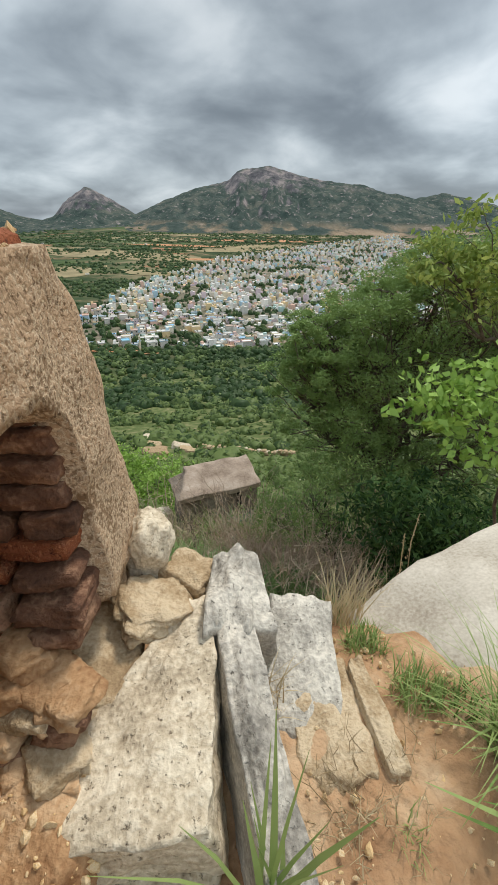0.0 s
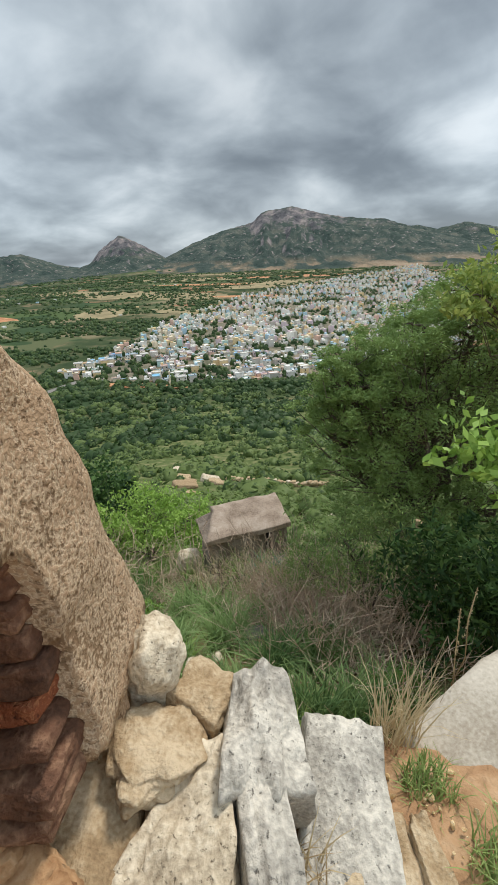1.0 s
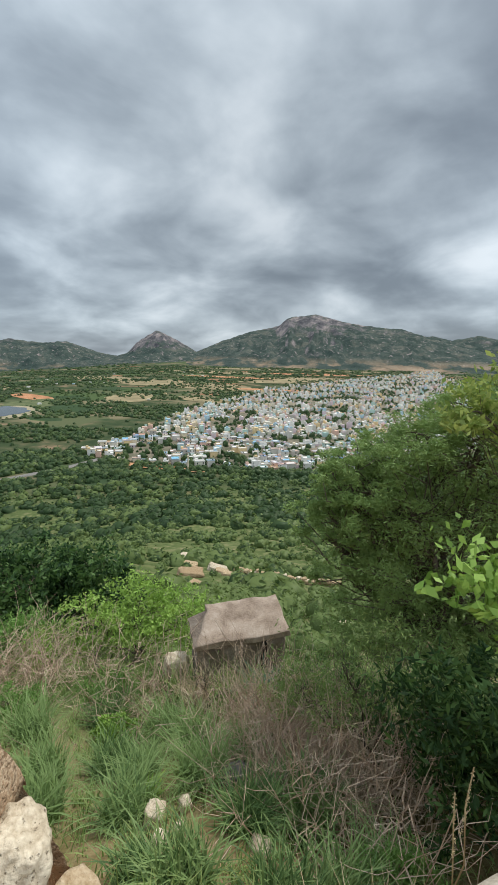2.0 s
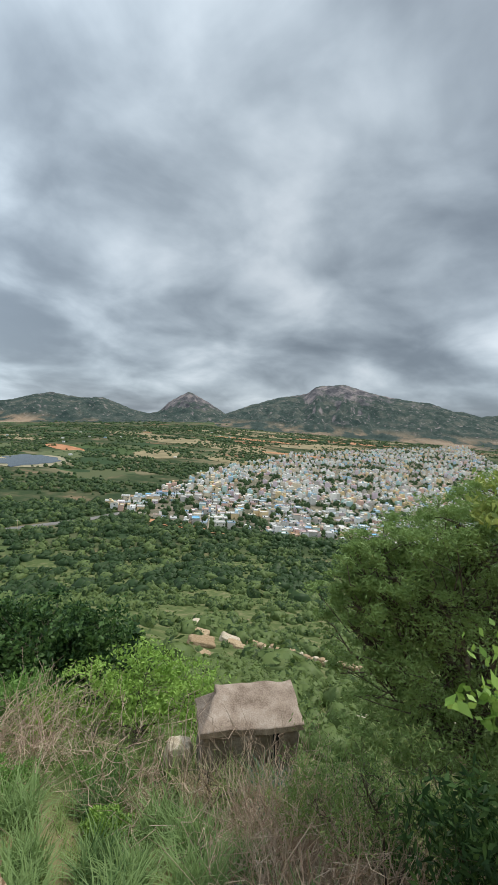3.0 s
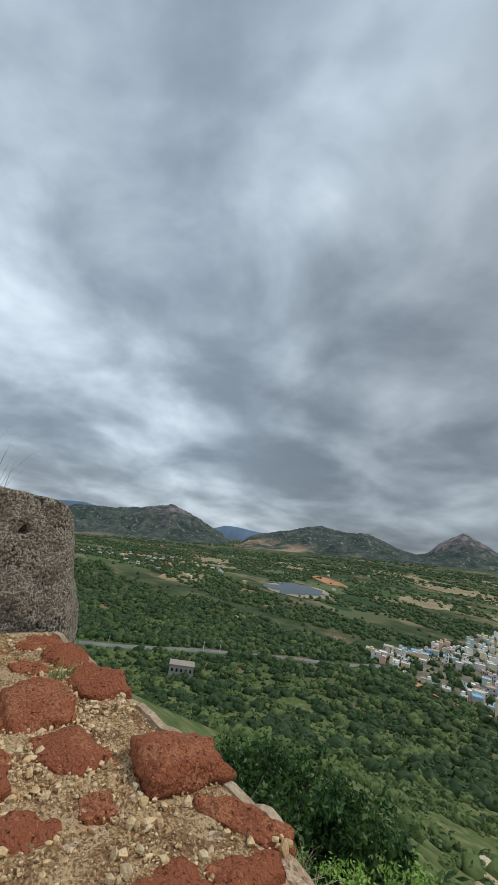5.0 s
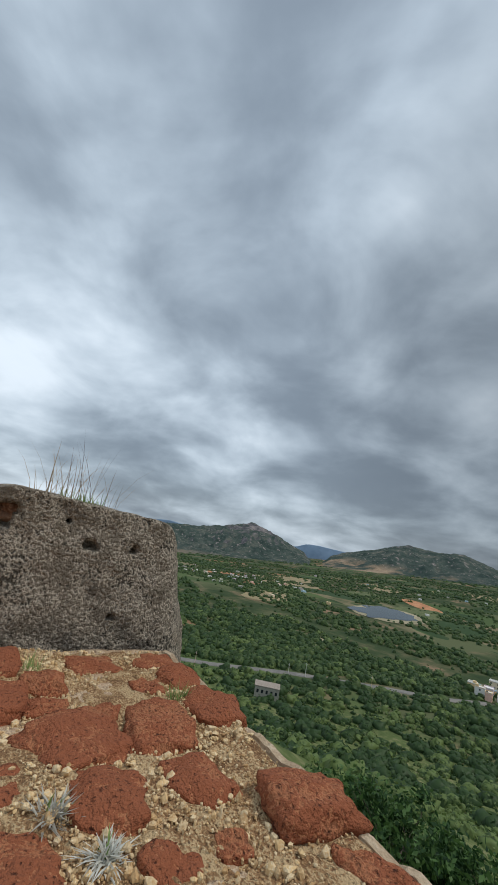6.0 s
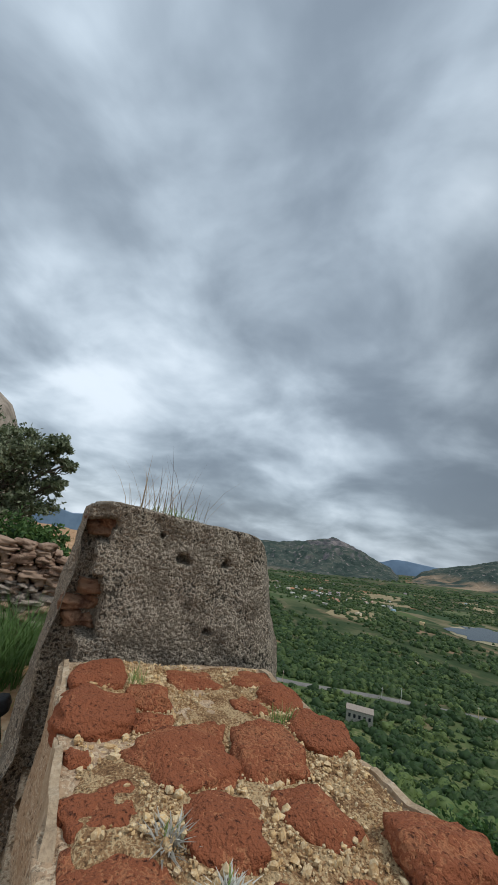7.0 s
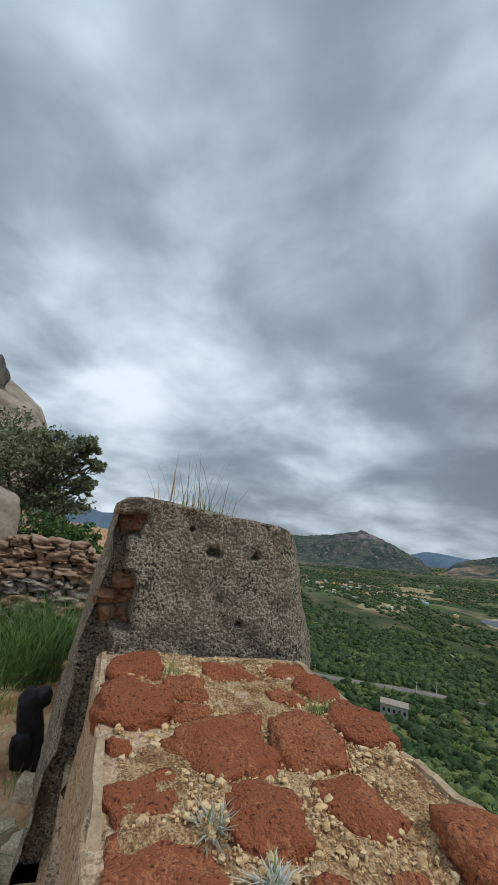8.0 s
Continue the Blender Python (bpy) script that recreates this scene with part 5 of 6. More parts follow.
def foliage(name, x, y, radius, tall, per, leaf, mat, label, seed, category="scrub"):
    """Bushes or tree crowns at many places as one mesh of leaf clumps, uneven and open."""
    rng = np.random.RandomState(seed)
    n = len(x)
    z = ground_z(x, y)
    d = rng.randn(n, per, 3)
    d /= np.linalg.norm(d, axis=2, keepdims=True)
    d[:, :, 2] = np.abs(d[:, :, 2]) * 1.1 - 0.12
    lob = 0.75 + 0.45 * np.sin(d[:, :, 0] * 3 + rng.rand(n, 1) * 6) * np.sin(d[:, :, 1] * 3 + rng.rand(n, 1) * 6)
    r = radius[:, None] * lob * (0.72 + 0.34 * rng.rand(n, per))
    c = np.stack([x[:, None] + d[:, :, 0] * r, y[:, None] + d[:, :, 1] * r, z[:, None] + (0.12 + d[:, :, 2] * lob) * (tall * radius)[:, None] * (0.78 + 0.3 * rng.rand(n, per))], -1).reshape(-1, 3)
    face = (d * np.array((1, 1, 0.9)) + 0.45 * rng.randn(n, per, 3) + np.array((0, 0, 0.25))).reshape(-1, 3)
    face /= np.linalg.norm(face, axis=1, keepdims=True)
    a = np.cross(face, rng.randn(n * per, 3))
    a /= np.linalg.norm(a, axis=1, keepdims=True)
    b = np.cross(face, a)
    ln = np.repeat(radius, per)[:, None] * leaf * (0.6 + 0.8 * rng.rand(n * per, 1))
    v = np.stack([c - a * ln * 0.5, c + b * ln * 0.42, c + a * ln * 0.5, c - b * ln * 0.42], 1).reshape(-1, 3)
    q = np.arange(n * per * 4).reshape(-1, 4)
    # a lumpy leafy core under the loose clumps
    seg = 8
    dirs = [(0, 0, 1.0)] + [(math.cos(2 * math.pi * (k + 0.5 * r3) / seg) * cr, math.sin(2 * math.pi * (k + 0.5 * r3) / seg) * cr, cz) for r3, (cr, cz) in enumerate(((0.62, 0.78), (0.98, 0.32), (0.9, -0.1))) for k in range(seg)]
    dirs = np.array(dirs)
    nd = len(dirs)
    bump = 0.80 * (1 + 0.22 * rng.randn(n, nd).clip(-1.6, 1.6))
    core = dirs[None] * bump[:, :, None] * radius[:, None, None]
    core[:, :, 2] *= tall[:, None]
    core += np.stack([x, y, z], -1)[:, None]
    tri = [(0, 1 + k, 1 + (k + 1) % seg, 1 + (k + 1) % seg) for k in range(seg)]
    quad = [(1 + r3 * seg + k, 1 + (r3 + 1) * seg + k, 1 + (r3 + 1) * seg + (k + 1) % seg, 1 + r3 * seg + (k + 1) % seg) for r3 in range(2) for k in range(seg)]
    f3 = np.array([t[:3] for t in tri] + [t for c4 in quad for t in ((c4[0], c4[1], c4[2]), (c4[0], c4[2], c4[3]))])
    cards = np.concatenate([q[:, :3], q[:, [0, 2, 3]]])
    allf = np.concatenate([cards, (f3[None] + (np.arange(n) * nd)[:, None, None]).reshape(-1, 3) + len(v)])
    me = quick_mesh(name, np.concatenate([v, core.reshape(-1, 3)]), allf, [M[mat]], smooth=True)
    return tagged(new(name, me), label, category, kind="stuff")


def patchy(x, y, scale, level, seed):
    return np.array([noise.noise(Vector((a * scale, b * scale, seed))) > level for a, b in zip(x, y)])


rng = np.random.RandomState(50)
# close scrub
n = 2700
x, y = rng.uniform(-36, 26, n), rng.uniform(11.5, 48, n)
ok = (np.abs(x) < 4 + y * 0.9) & patchy(x, y, 0.11, -0.2, 1.0) & ~((x > -8) & (x < 5) & (y < 14))
foliage("scrub", x[ok], y[ok], 0.3 + 1.1 * rng.rand(ok.sum()) ** 2.2, np.full(ok.sum(), 1.1), 95, 0.24, "bush", "thorny green scrub covering the hillside", 51)
# middle slope
n = 4200
x, y = rng.uniform(-150, 90, n), rng.uniform(40, 180, n)
ok = (np.abs(x + 20) < 10 + y * 0.95) & patchy(x, y, 0.045, -0.16, 2.0) & ~((x > -17) & (x < 26) & (y > 63) & (y < 73))
foliage("scrub", x[ok], y[ok], 0.6 + 2.6 * rng.rand(ok.sum()) ** 2.4, np.full(ok.sum(), 0.95), 34, 0.34, "bush", "thorny green scrub lower on the hillside", 52)
# foot of the slope and the wood before the town
n = 16000
x, y = rng.uniform(-470, 160, n), rng.uniform(-40, 395, n)
dist = np.hypot(x, y)
ok = (dist > 150) & (x < 40 + y * 0.5) & ~inside(TOWN, x, y) & patchy(x, y, 0.02, -0.75, 3.0) & ~near_road(x, y, 7) & ~((x > -90) & (y < 165)) & ~((x > -170) & (x < -66) & (y > 346))
x, y = x[ok], y[ok]
light = patchy(x, y, 0.035, 0.02, 6.0)
for some, mat, words, seed in ((~light, "wood", "green woodland at the foot of the hill", 53), (light, "bush", "lighter green thickets at the foot of the hill", 58)):
    k = some & (rng.rand(len(x)) < (0.62 if mat == "bush" else 0.85))
    foliage("scrub", x[k], y[k], 1.2 + 4.8 * rng.rand(k.sum()) ** 2.0, np.full(k.sum(), 0.9), 20, 0.34, mat, words, seed)
# trees between the houses
n = 7000
x, y = rng.uniform(-300, 600, n), 355 + 1500 * rng.rand(n) ** 1.6
ok = inside(TOWN, x, y) & (patchy(x, y, 0.016, 0.03, 9.0) | (rng.rand(n) < 0.32))
foliage("town_trees", x[ok], y[ok], 2.2 + 3.2 * rng.rand(ok.sum()), np.full(ok.sum(), 1.5), 16, 0.42, "wood", "dark green trees among the houses", 54, "trees")
# belts of trees on the plain
n = 26000
ang, dist = radians(-100) + rng.rand(n) * radians(140), 360 + 2000 * rng.rand(n) ** 1.25
x, y = dist * np.sin(ang), dist * np.cos(ang)
ok = ~inside(TOWN, x, y) & ~in_lake(x, y, 1.25) & patchy(x * 0.6, y, 0.009, -0.10, 4.0) & ~near_road(x, y, 8)
foliage("tree_belts", x[ok], y[ok], 3 + 3.2 * rng.rand(ok.sum()), np.full(ok.sum(), 1.05), 8, 0.45, "wood", "belts of trees across the farmed plain", 55, "trees")
n = 3500
x, y = x[:n], y[:n]
ang, dist = radians(-100) + rng.rand(n) * radians(140), 360 + 1800 * rng.rand(n)
x, y = dist * np.sin(ang), dist * np.cos(ang)
ok = ~inside(TOWN, x, y) & ~in_lake(x, y, 1.2) & ~near_road(x, y, 8) & (rng.rand(n) < 0.45)
foliage("tree_belts", x[ok], y[ok], 2 + 2.4 * rng.rand(ok.sum()), np.full(ok.sum(), 1.2), 9, 0.45, "wood", "single trees along the field edges", 56, "trees")
n = 10000
ang, dist = radians(-104) + rng.rand(n) * radians(147), 1500 + 2400 * rng.rand(n) ** 1.2
x, y = dist * np.sin(ang), dist * np.cos(ang)
ok = ~inside(TOWN, x, y) & patchy(x * 0.5, y, 0.004, 0.0, 5.0)
foliage("tree_belts", x[ok], y[ok], 6 + 8 * rng.rand(ok.sum()), np.full(ok.sum(), 0.6), 4, 0.5, "wood", "dark woods at the foot of the hills", 57, "trees")


# ---------------------------------------------------------------- lake, road, banks
def flat_patch(name, outline, lift, mat, label, category, kind="structure"):
    """A thin skin of earth, crop or water lying on the plain."""
    bm = bmesh.new()
    cx, cy = np.mean([o[0] for o in outline]), np.mean([o[1] for o in outline])
    rim_v = [bm.verts.new((px, py, float(ground_z(px, py)) + lift)) for px, py in outline]
    mid = bm.verts.new((cx, cy, float(ground_z(cx, cy)) + lift))
    for va, vb in zip(rim_v, rim_v[1:] + rim_v[:1]):
        bm.faces.new((mid, va, vb))
    ob = part(name, bm, mat)
    return tagged(ob, label, category, kind=kind)


def town_ground():
    """Trodden earth under the town, in cells that follow the rise of the plain."""
    step = 20
    gx, gy = np.meshgrid(np.arange(-310, 800, step), np.arange(345, 2320, step), indexing="ij")
    ok = inside(TOWN, gx + step / 2, gy + step / 2)
    cx, cy = gx[ok], gy[ok]
    corners = [(cx, cy), (cx + step, cy), (cx + step, cy + step), (cx, cy + step)]
    v = np.stack([np.stack([px, py, ground_z(px, py) + 0.35], -1) for px, py in corners], 1).reshape(-1, 3)
    ob = new("town_ground", quick_mesh("town_ground", v, np.arange(len(v)).reshape(-1, 4), [M["street"]]))
    tagged(ob, "dusty trodden ground between the houses", "bare ground", kind="structure")


def ring(cx, cy, rx, ry, turn, seed, wob=0.12, n=60):
    got = []
    for i in range(n):
        t = i / n * 2 * math.pi
        k = 1 + wob * fbm(Vector((math.cos(t) * 1.5, math.sin(t) * 1.5, seed)), 3)
        px, py = rx * k * math.cos(t), ry * k * math.sin(t)
        got.append((cx + px * math.cos(turn) - py * math.sin(turn), cy + px * math.sin(turn) + py * math.cos(turn)))
    return got


water = bpy.data.materials.new("still_water")
water.use_nodes = True
wb = water.node_tree.nodes["Principled BSDF"]
wb.inputs["Base Color"].default_value = (0.03, 0.045, 0.05, 1)
wb.inputs["Roughness"].default_value = 0.08
wn = water.node_tree.nodes.new("ShaderNodeTexNoise")
wn.inputs["Scale"].default_value = 0.6
wbp = water.node_tree.nodes.new("ShaderNodeBump")
wbp.inputs["Strength"].default_value = 0.15
water.node_tree.links.new(wn.outputs[0], wbp.inputs["Height"])
water.node_tree.links.new(wbp.outputs[0], wb.inputs["Normal"])
M["mud"] = material("pale_lake_mud", ((0.20, 0.19, 0.11), (0.32, 0.28, 0.18), (0.42, 0.36, 0.25)), scale=0.02, rough=1, bump=0.2, fine_scale=0.3)
M["red_earth"] = material("bare_red_earth", ((0.30, 0.13, 0.06), (0.46, 0.22, 0.11), (0.58, 0.34, 0.19)), scale=0.04, rough=1, bump=0.2, fine_scale=0.5)
M["asphalt"] = material("dusty_asphalt", ((0.13, 0.125, 0.115), (0.19, 0.18, 0.165), (0.26, 0.24, 0.21)), scale=0.05, rough=0.95, bump=0.2, fine_scale=1.0)
M["street"] = material("dusty_street_earth", ((0.07, 0.085, 0.045), (0.17, 0.15, 0.105), (0.34, 0.27, 0.20)), scale=0.05, rough=1, bump=0.2, fine_scale=0.6)
M["crop"] = material("young_crop_field", ((0.06, 0.082, 0.034), (0.10, 0.125, 0.05), (0.16, 0.165, 0.08)), scale=0.06, rough=1, bump=0.3, fine_scale=0.4)
M["fallow"] = material("fallow_field", ((0.19, 0.16, 0.09), (0.27, 0.22, 0.12), (0.35, 0.28, 0.16)), scale=0.03, rough=1, bump=0.3, fine_scale=0.4)
flat_patch("lake_shore", ring(LAKE[0] + 12, LAKE[1] + 6, LAKE[2] * 1.15, LAKE[3] * 1.15, LAKE[4], 3.0), 0.65, M["mud"], "pale mud shore round the small lake", "shore")
flat_patch("water", ring(LAKE[0], LAKE[1], LAKE[2], LAKE[3], LAKE[4], 5.0, 0.55), 0.95, water, "still grey water of a small lake", "lake")
town_ground()
flat_patch("red_earth", ring(-118, 366, 8, 46, radians(80), 7.0), 1.05, M["red_earth"], "strip of bare red earth before the town", "bare ground")
flat_patch("red_earth", ring(-640, 960, 30, 90, radians(60), 8.0), 0.75, M["red_earth"], "bare red earth among the fields", "bare ground")
flat_patch("red_earth", ring(-1080, 640, 30, 130, radians(20), 9.0), 0.75, M["red_earth"], "bare red earth among the fields", "bare ground")
flat_patch("red_earth", ring(120, 1900, 60, 260, radians(90), 10.0), 0.75, M["red_earth"], "bare red earth beyond the town", "bare ground")
flat_patch("red_earth", ring(-250, 1650, 30, 200, radians(80), 41.0), 0.85, M["red_earth"], "bare red earth below the mountain", "bare ground")
flat_patch("red_earth", ring(-60, 1250, 22, 120, radians(85), 42.0), 0.85, M["red_earth"], "bare red earth behind the town", "bare ground")
flat_patch("sand_track", ring(-350, 345, 7, 30, radians(40), 11.0), 0.95, M["mud"], "bare sandy ground beside the trees", "bare ground")
for i, (fx, fy, rx, ry, tn, mt) in enumerate(((-700, 560, 60, 90, 0.5, "crop"), (-840, 480, 50, 80, 0.8, "crop"), (-620, 470, 40, 70, 0.6, "fallow"), (-560, 850, 60, 90, 0.4, "crop"), (-900, 760, 70, 120, 0.4, "fallow"), (-760, 900, 60, 110, 0.7, "crop"), (-400, 1000, 60, 90, 0.2, "fallow"), (-250, 1300, 90, 140, 1.2, "fallow"), (-1200, 380, 80, 130, 0.6, "crop"), (-1100, 900, 90, 150, 0.5, "fallow"), (-500, 1400, 110, 160, 0.9, "fallow"), (100, 1600, 120, 200, 1.4, "fallow"), (-100, 1500, 50, 160, 1.5, "fallow"), (250, 2150, 60, 260, 1.5, "fallow"), (-350, 1900, 70, 260, 1.4, "fallow"), (-150, 2150, 60, 300, 1.5, "fallow"), (-700, 1500, 70, 200, 1.1, "fallow"), (-950, 1200, 60, 160, 0.9, "fallow"), (-200, 1000, 40, 90, 1.2, "fallow"), (-500, 1750, 40, 200, 1.3, "crop"))):
    flat_patch("field", ring(fx, fy, rx, ry, tn, 20.0 + i, 0.25, 14), 0.5 + 0.02 * i, M[mt], "open farm field on the plain", "field")
rv, rq = [], []
pts = []
for (x0, y0), (x1, y1) in zip(ROAD, ROAD[1:]):
    for t in np.linspace(0, 1, 12)[:-1]:
        pts.append((x0 + (x1 - x0) * t, y0 + (y1 - y0) * t))
pts = np.array(pts)
tan = np.gradient(pts, axis=0)
tan /= np.linalg.norm(tan, axis=1, keepdims=True)
nor = np.stack([-tan[:, 1], tan[:, 0]], 1)
zz = np.maximum(ground_z(pts[:, 0], pts[:, 1]), -99) + 0.5
rv = np.stack([np.column_stack([pts - nor * 4.2, zz - 0.7]), np.column_stack([pts - nor * 3.2, zz]), np.column_stack([pts + nor * 3.2, zz]), np.column_stack([pts + nor * 4.2, zz - 0.7])], 1).reshape(-1, 3)
k = np.arange(len(pts) * 4).reshape(-1, 4)
rq = np.concatenate([np.stack([k[:-1, j], k[1:, j], k[1:, j + 1], k[:-1, j + 1]], -1) for j in range(3)])
tagged(new("road", quick_mesh("road", rv, rq, [M["asphalt"]])), "pale tarmac road crossing the plain", "road", kind="structure")

# ---------------------------------------------------------------- the town
palette = ((0.88, 0.85, 0.79), (0.66, 0.62, 0.56), (0.46, 0.62, 0.72), (0.80, 0.68, 0.50), (0.86, 0.83, 0.78), (0.50, 0.66, 0.61), (0.76, 0.50, 0.40), (0.84, 0.81, 0.75), (0.78, 0.72, 0.60), (0.50, 0.46, 0.41), (0.72, 0.58, 0.62), (0.80, 0.60, 0.34), (0.68, 0.64, 0.58), (0.88, 0.86, 0.82))


def paint(name, colours, source):
    """House paint, one colour a house, with dirt."""
    m = material(name, ((0.80, 0.78, 0.75), (0.95, 0.95, 0.94), (1.0, 1.0, 1.0)), scale=0.5, rough=0.9, bump=0.1, fine_scale=6)
    nt = m.node_tree
    bsdf = nt.nodes["Principled BSDF"]
    dirt = bsdf.inputs["Base Color"].links[0].from_socket
    r = nt.nodes.new("ShaderNodeValToRGB")
    r.color_ramp.interpolation = "CONSTANT"
    e = r.color_ramp.elements
    for i, c in enumerate(colours):
        k = e[i] if i < 2 else e.new(i / len(colours))
        k.position, k.color = i / len(colours), (*c, 1)
    nt.links.new(source(nt), r.inputs[0])
    mul = nt.nodes.new("ShaderNodeMix")
    mul.data_type, mul.blend_type = "RGBA", "MULTIPLY"
    mul.inputs[0].default_value = 1.0
    nt.links.new(r.outputs[0], mul.inputs[6])
    nt.links.new(dirt, mul.inputs[7])
    nt.links.new(mul.outputs[2], bsdf.inputs["Base Color"])
    return m


M["house"] = paint("painted_house_wall", palette, lambda nt: nt.nodes.new("ShaderNodeObjectInfo").outputs["Random"])
M["roof"] = paint("flat_roof", ((0.66, 0.64, 0.60), (0.74, 0.73, 0.71), (0.50, 0.48, 0.45), (0.78, 0.77, 0.75), (0.60, 0.42, 0.33), (0.22, 0.50, 0.80), (0.72, 0.70, 0.66), (0.58, 0.56, 0.53), (0.80, 0.80, 0.78)), lambda nt: nt.nodes.new("ShaderNodeObjectInfo").outputs["Random"])
M["far_house"] = paint("far_house_paint", palette, lambda nt: nt.nodes.new("ShaderNodeNewGeometry").outputs["Random Per Island"])
M["window"] = material("dark_window", ((0.02, 0.022, 0.025), (0.035, 0.04, 0.045), (0.06, 0.065, 0.07)), scale=1, rough=0.25, bump=0.0)
M["door"] = material("painted_door", ((0.10, 0.06, 0.04), (0.14, 0.09, 0.06), (0.10, 0.18, 0.24)), scale=2, rough=0.6, bump=0.1, spread=0.3)


def box_into(bm, x0, x1, y0, y1, z0, z1):
    bmesh.ops.create_cube(bm, size=1, matrix=Matrix.Translation(((x0 + x1) / 2, (y0 + y1) / 2, (z0 + z1) / 2)) @ Matrix.Diagonal((x1 - x0, y1 - y0, z1 - z0, 1)))


def box(name, x0, x1, y0, y1, z0, z1, mat, parent, label=""):
    bm = bmesh.new()
    box_into(bm, x0, x1, y0, y1, z0, z1)
    return part(name, bm, mat, parent, label)


def house(w, d, floors, variant):
    """A flat-roofed house: walls, roof slab with parapet, stair head, door, windows."""
    h = 3.1 * floors
    thing = empty("house")
    box("wall", -w / 2, w / 2, -d / 2, d / 2, -1.0, h, M["house"], thing)
    box("roof", -w / 2 - 0.2, w / 2 + 0.2, -d / 2 - 0.35, d / 2 + 0.2, h, h + 0.18, M["roof"], thing)
    bm = bmesh.new()
    for a in (-1, 1):
        box_into(bm, a * (w / 2 + 0.08) - 0.1, a * (w / 2 + 0.08) + 0.1, -d / 2 - 0.2, d / 2 + 0.2, h + 0.18, h + 0.85)
        box_into(bm, -w / 2, w / 2, a * (d / 2 + 0.08) - 0.1, a * (d / 2 + 0.08) + 0.1, h + 0.18, h + 0.85)
    part("parapet", bm, M["house"], thing)
    if variant % 3 == 0:
        box("stair_head", -w / 2 + 0.2, -w / 2 + 2.8, d / 2 - 3.0, d / 2 - 0.2, h + 0.18, h + 2.5, M["house"], thing)
    if variant % 3 == 1:
        bm = bmesh.new()
        bmesh.ops.create_cone(bm, segments=12, radius1=0.65, radius2=0.6, depth=1.3, cap_ends=True, matrix=Matrix.Translation((w / 4, d / 4, h + 0.83)))
        part("water_tank", bm, M["window"], thing, "black plastic water tank")
    box("door", -0.5, 0.5, -d / 2 - 0.06, -d / 2 + 0.02, 0.0, 2.1, M["door"], thing)
    for f in range(floors):
        for sx in (-0.32, 0.32):
            win = box("window", w * sx - 0.6, w * sx + 0.6, -d / 2 - 0.05, -d / 2 + 0.02, f * 3.1 + 1.0, f * 3.1 + 2.3, M["window"], thing)
            box("sill", w * sx - 0.75, w * sx + 0.75, -d / 2 - 0.22, -d / 2, f * 3.1 + 0.88, f * 3.1 + 0.99, M["roof"], win)
        box("window", -w / 2 - 0.05, -w / 2 + 0.02, -0.6, 0.6, f * 3.1 + 1.0, f * 3.1 + 2.3, M["window"], thing)
    return tagged(thing, "flat-roofed painted house in the valley town" if floors == 1 else "two-storey flat-roofed painted house in the valley town", "house", "houses of the town")


protos = [house(w, d, f, i) for i, (w, d, f) in enumerate(((6, 8, 1), (5, 7, 2), (8, 6, 1), (7, 8, 2), (5, 5.5, 1), (9, 7, 2), (4.5, 8, 1), (6.5, 7, 1)))]
rng = np.random.RandomState(77)
placed, far, first = 0, [], set()
cells = {}


def crowded(px, py, gap):
    for i in range(-2, 3):
        for j in range(-2, 3):
            for ox, oy in cells.get((int(px // 12) + i, int(py // 12) + j), ()):
                if (ox - px) ** 2 + (oy - py) ** 2 < gap * gap:
                    return True
    return False


spots = []
for i in range(30000):
    py = 352 + 1950 * rng.rand() ** 1.5
    px = rng.uniform(-305, 780)
    if not inside(TOWN, np.array([px]), np.array([py]))[0]:
        continue
    green = noise.noise(Vector((px * 0.016, py * 0.016, 9.0)))
    if green > -0.02 + 0.20 * rng.rand() or crowded(px, py, 7.4 + (py - 350) * 0.004 + 5 * rng.rand() ** 3) or near_road(np.array([px]), np.array([py]), 8)[0]:
        continue
    cells.setdefault((int(px // 12), int(py // 12)), []).append((px, py))
    spots.append((py, px))
for py, px in sorted(spots):
    lane = 0.35 + 0.5 * noise.noise(Vector((px * 0.006, py * 0.006, 4)))
    rz = lane + math.pi / 2 * rng.randint(4) + rng.uniform(-0.1, 0.1)
    if placed < 295:
        p = protos[rng.randint(len(protos))]
        m = pose(px, py, float(ground_z(px, py)), 0, 0, math.degrees(rz))
        if p.name in first:
            copy_thing(p, m)
        else:
            p.matrix_basis = m
            first.add(p.name)
        placed += 1
    else:
        far.append((px, py, rz, rng.uniform(4.5, 8.5), rng.uniform(4.5, 8), 3.1 * rng.choice((1, 1, 1, 2, 2, 3)) + rng.uniform(0, 0.8)))
v, q, k = [], [], 0
for px, py, rz, w, d, h in far:
    c, s, gz = math.cos(rz), math.sin(rz), float(ground_z(px, py))
    boxes = [(-w / 2, w / 2, -d / 2, d / 2, -1, h), (-w / 2 + 0.3, -w / 2 + 3, d / 2 - 3.2, d / 2 - 0.3, h, h + 2.2)]
    for x0, x1, y0, y1, z0, z1 in boxes:
        for X, Y, Z in ((x0, y0, z0), (x1, y0, z0), (x1, y1, z0), (x0, y1, z0), (x0, y0, z1), (x1, y0, z1), (x1, y1, z1), (x0, y1, z1)):
            v.append((px + X * c - Y * s, py + X * s + Y * c, gz + Z))
        q += [[k + i for i in f] for f in ((4, 5, 6, 7), (0, 1, 5, 4), (1, 2, 6, 5), (2, 3, 7, 6), (3, 0, 4, 7))]
        k += 8
v, q = np.array(v), np.array(q)
tagged(new("far_houses", quick_mesh("far_houses", v, q, [M["far_house"]])), "crowded pale houses in the far part of the town", "houses", kind="stuff")
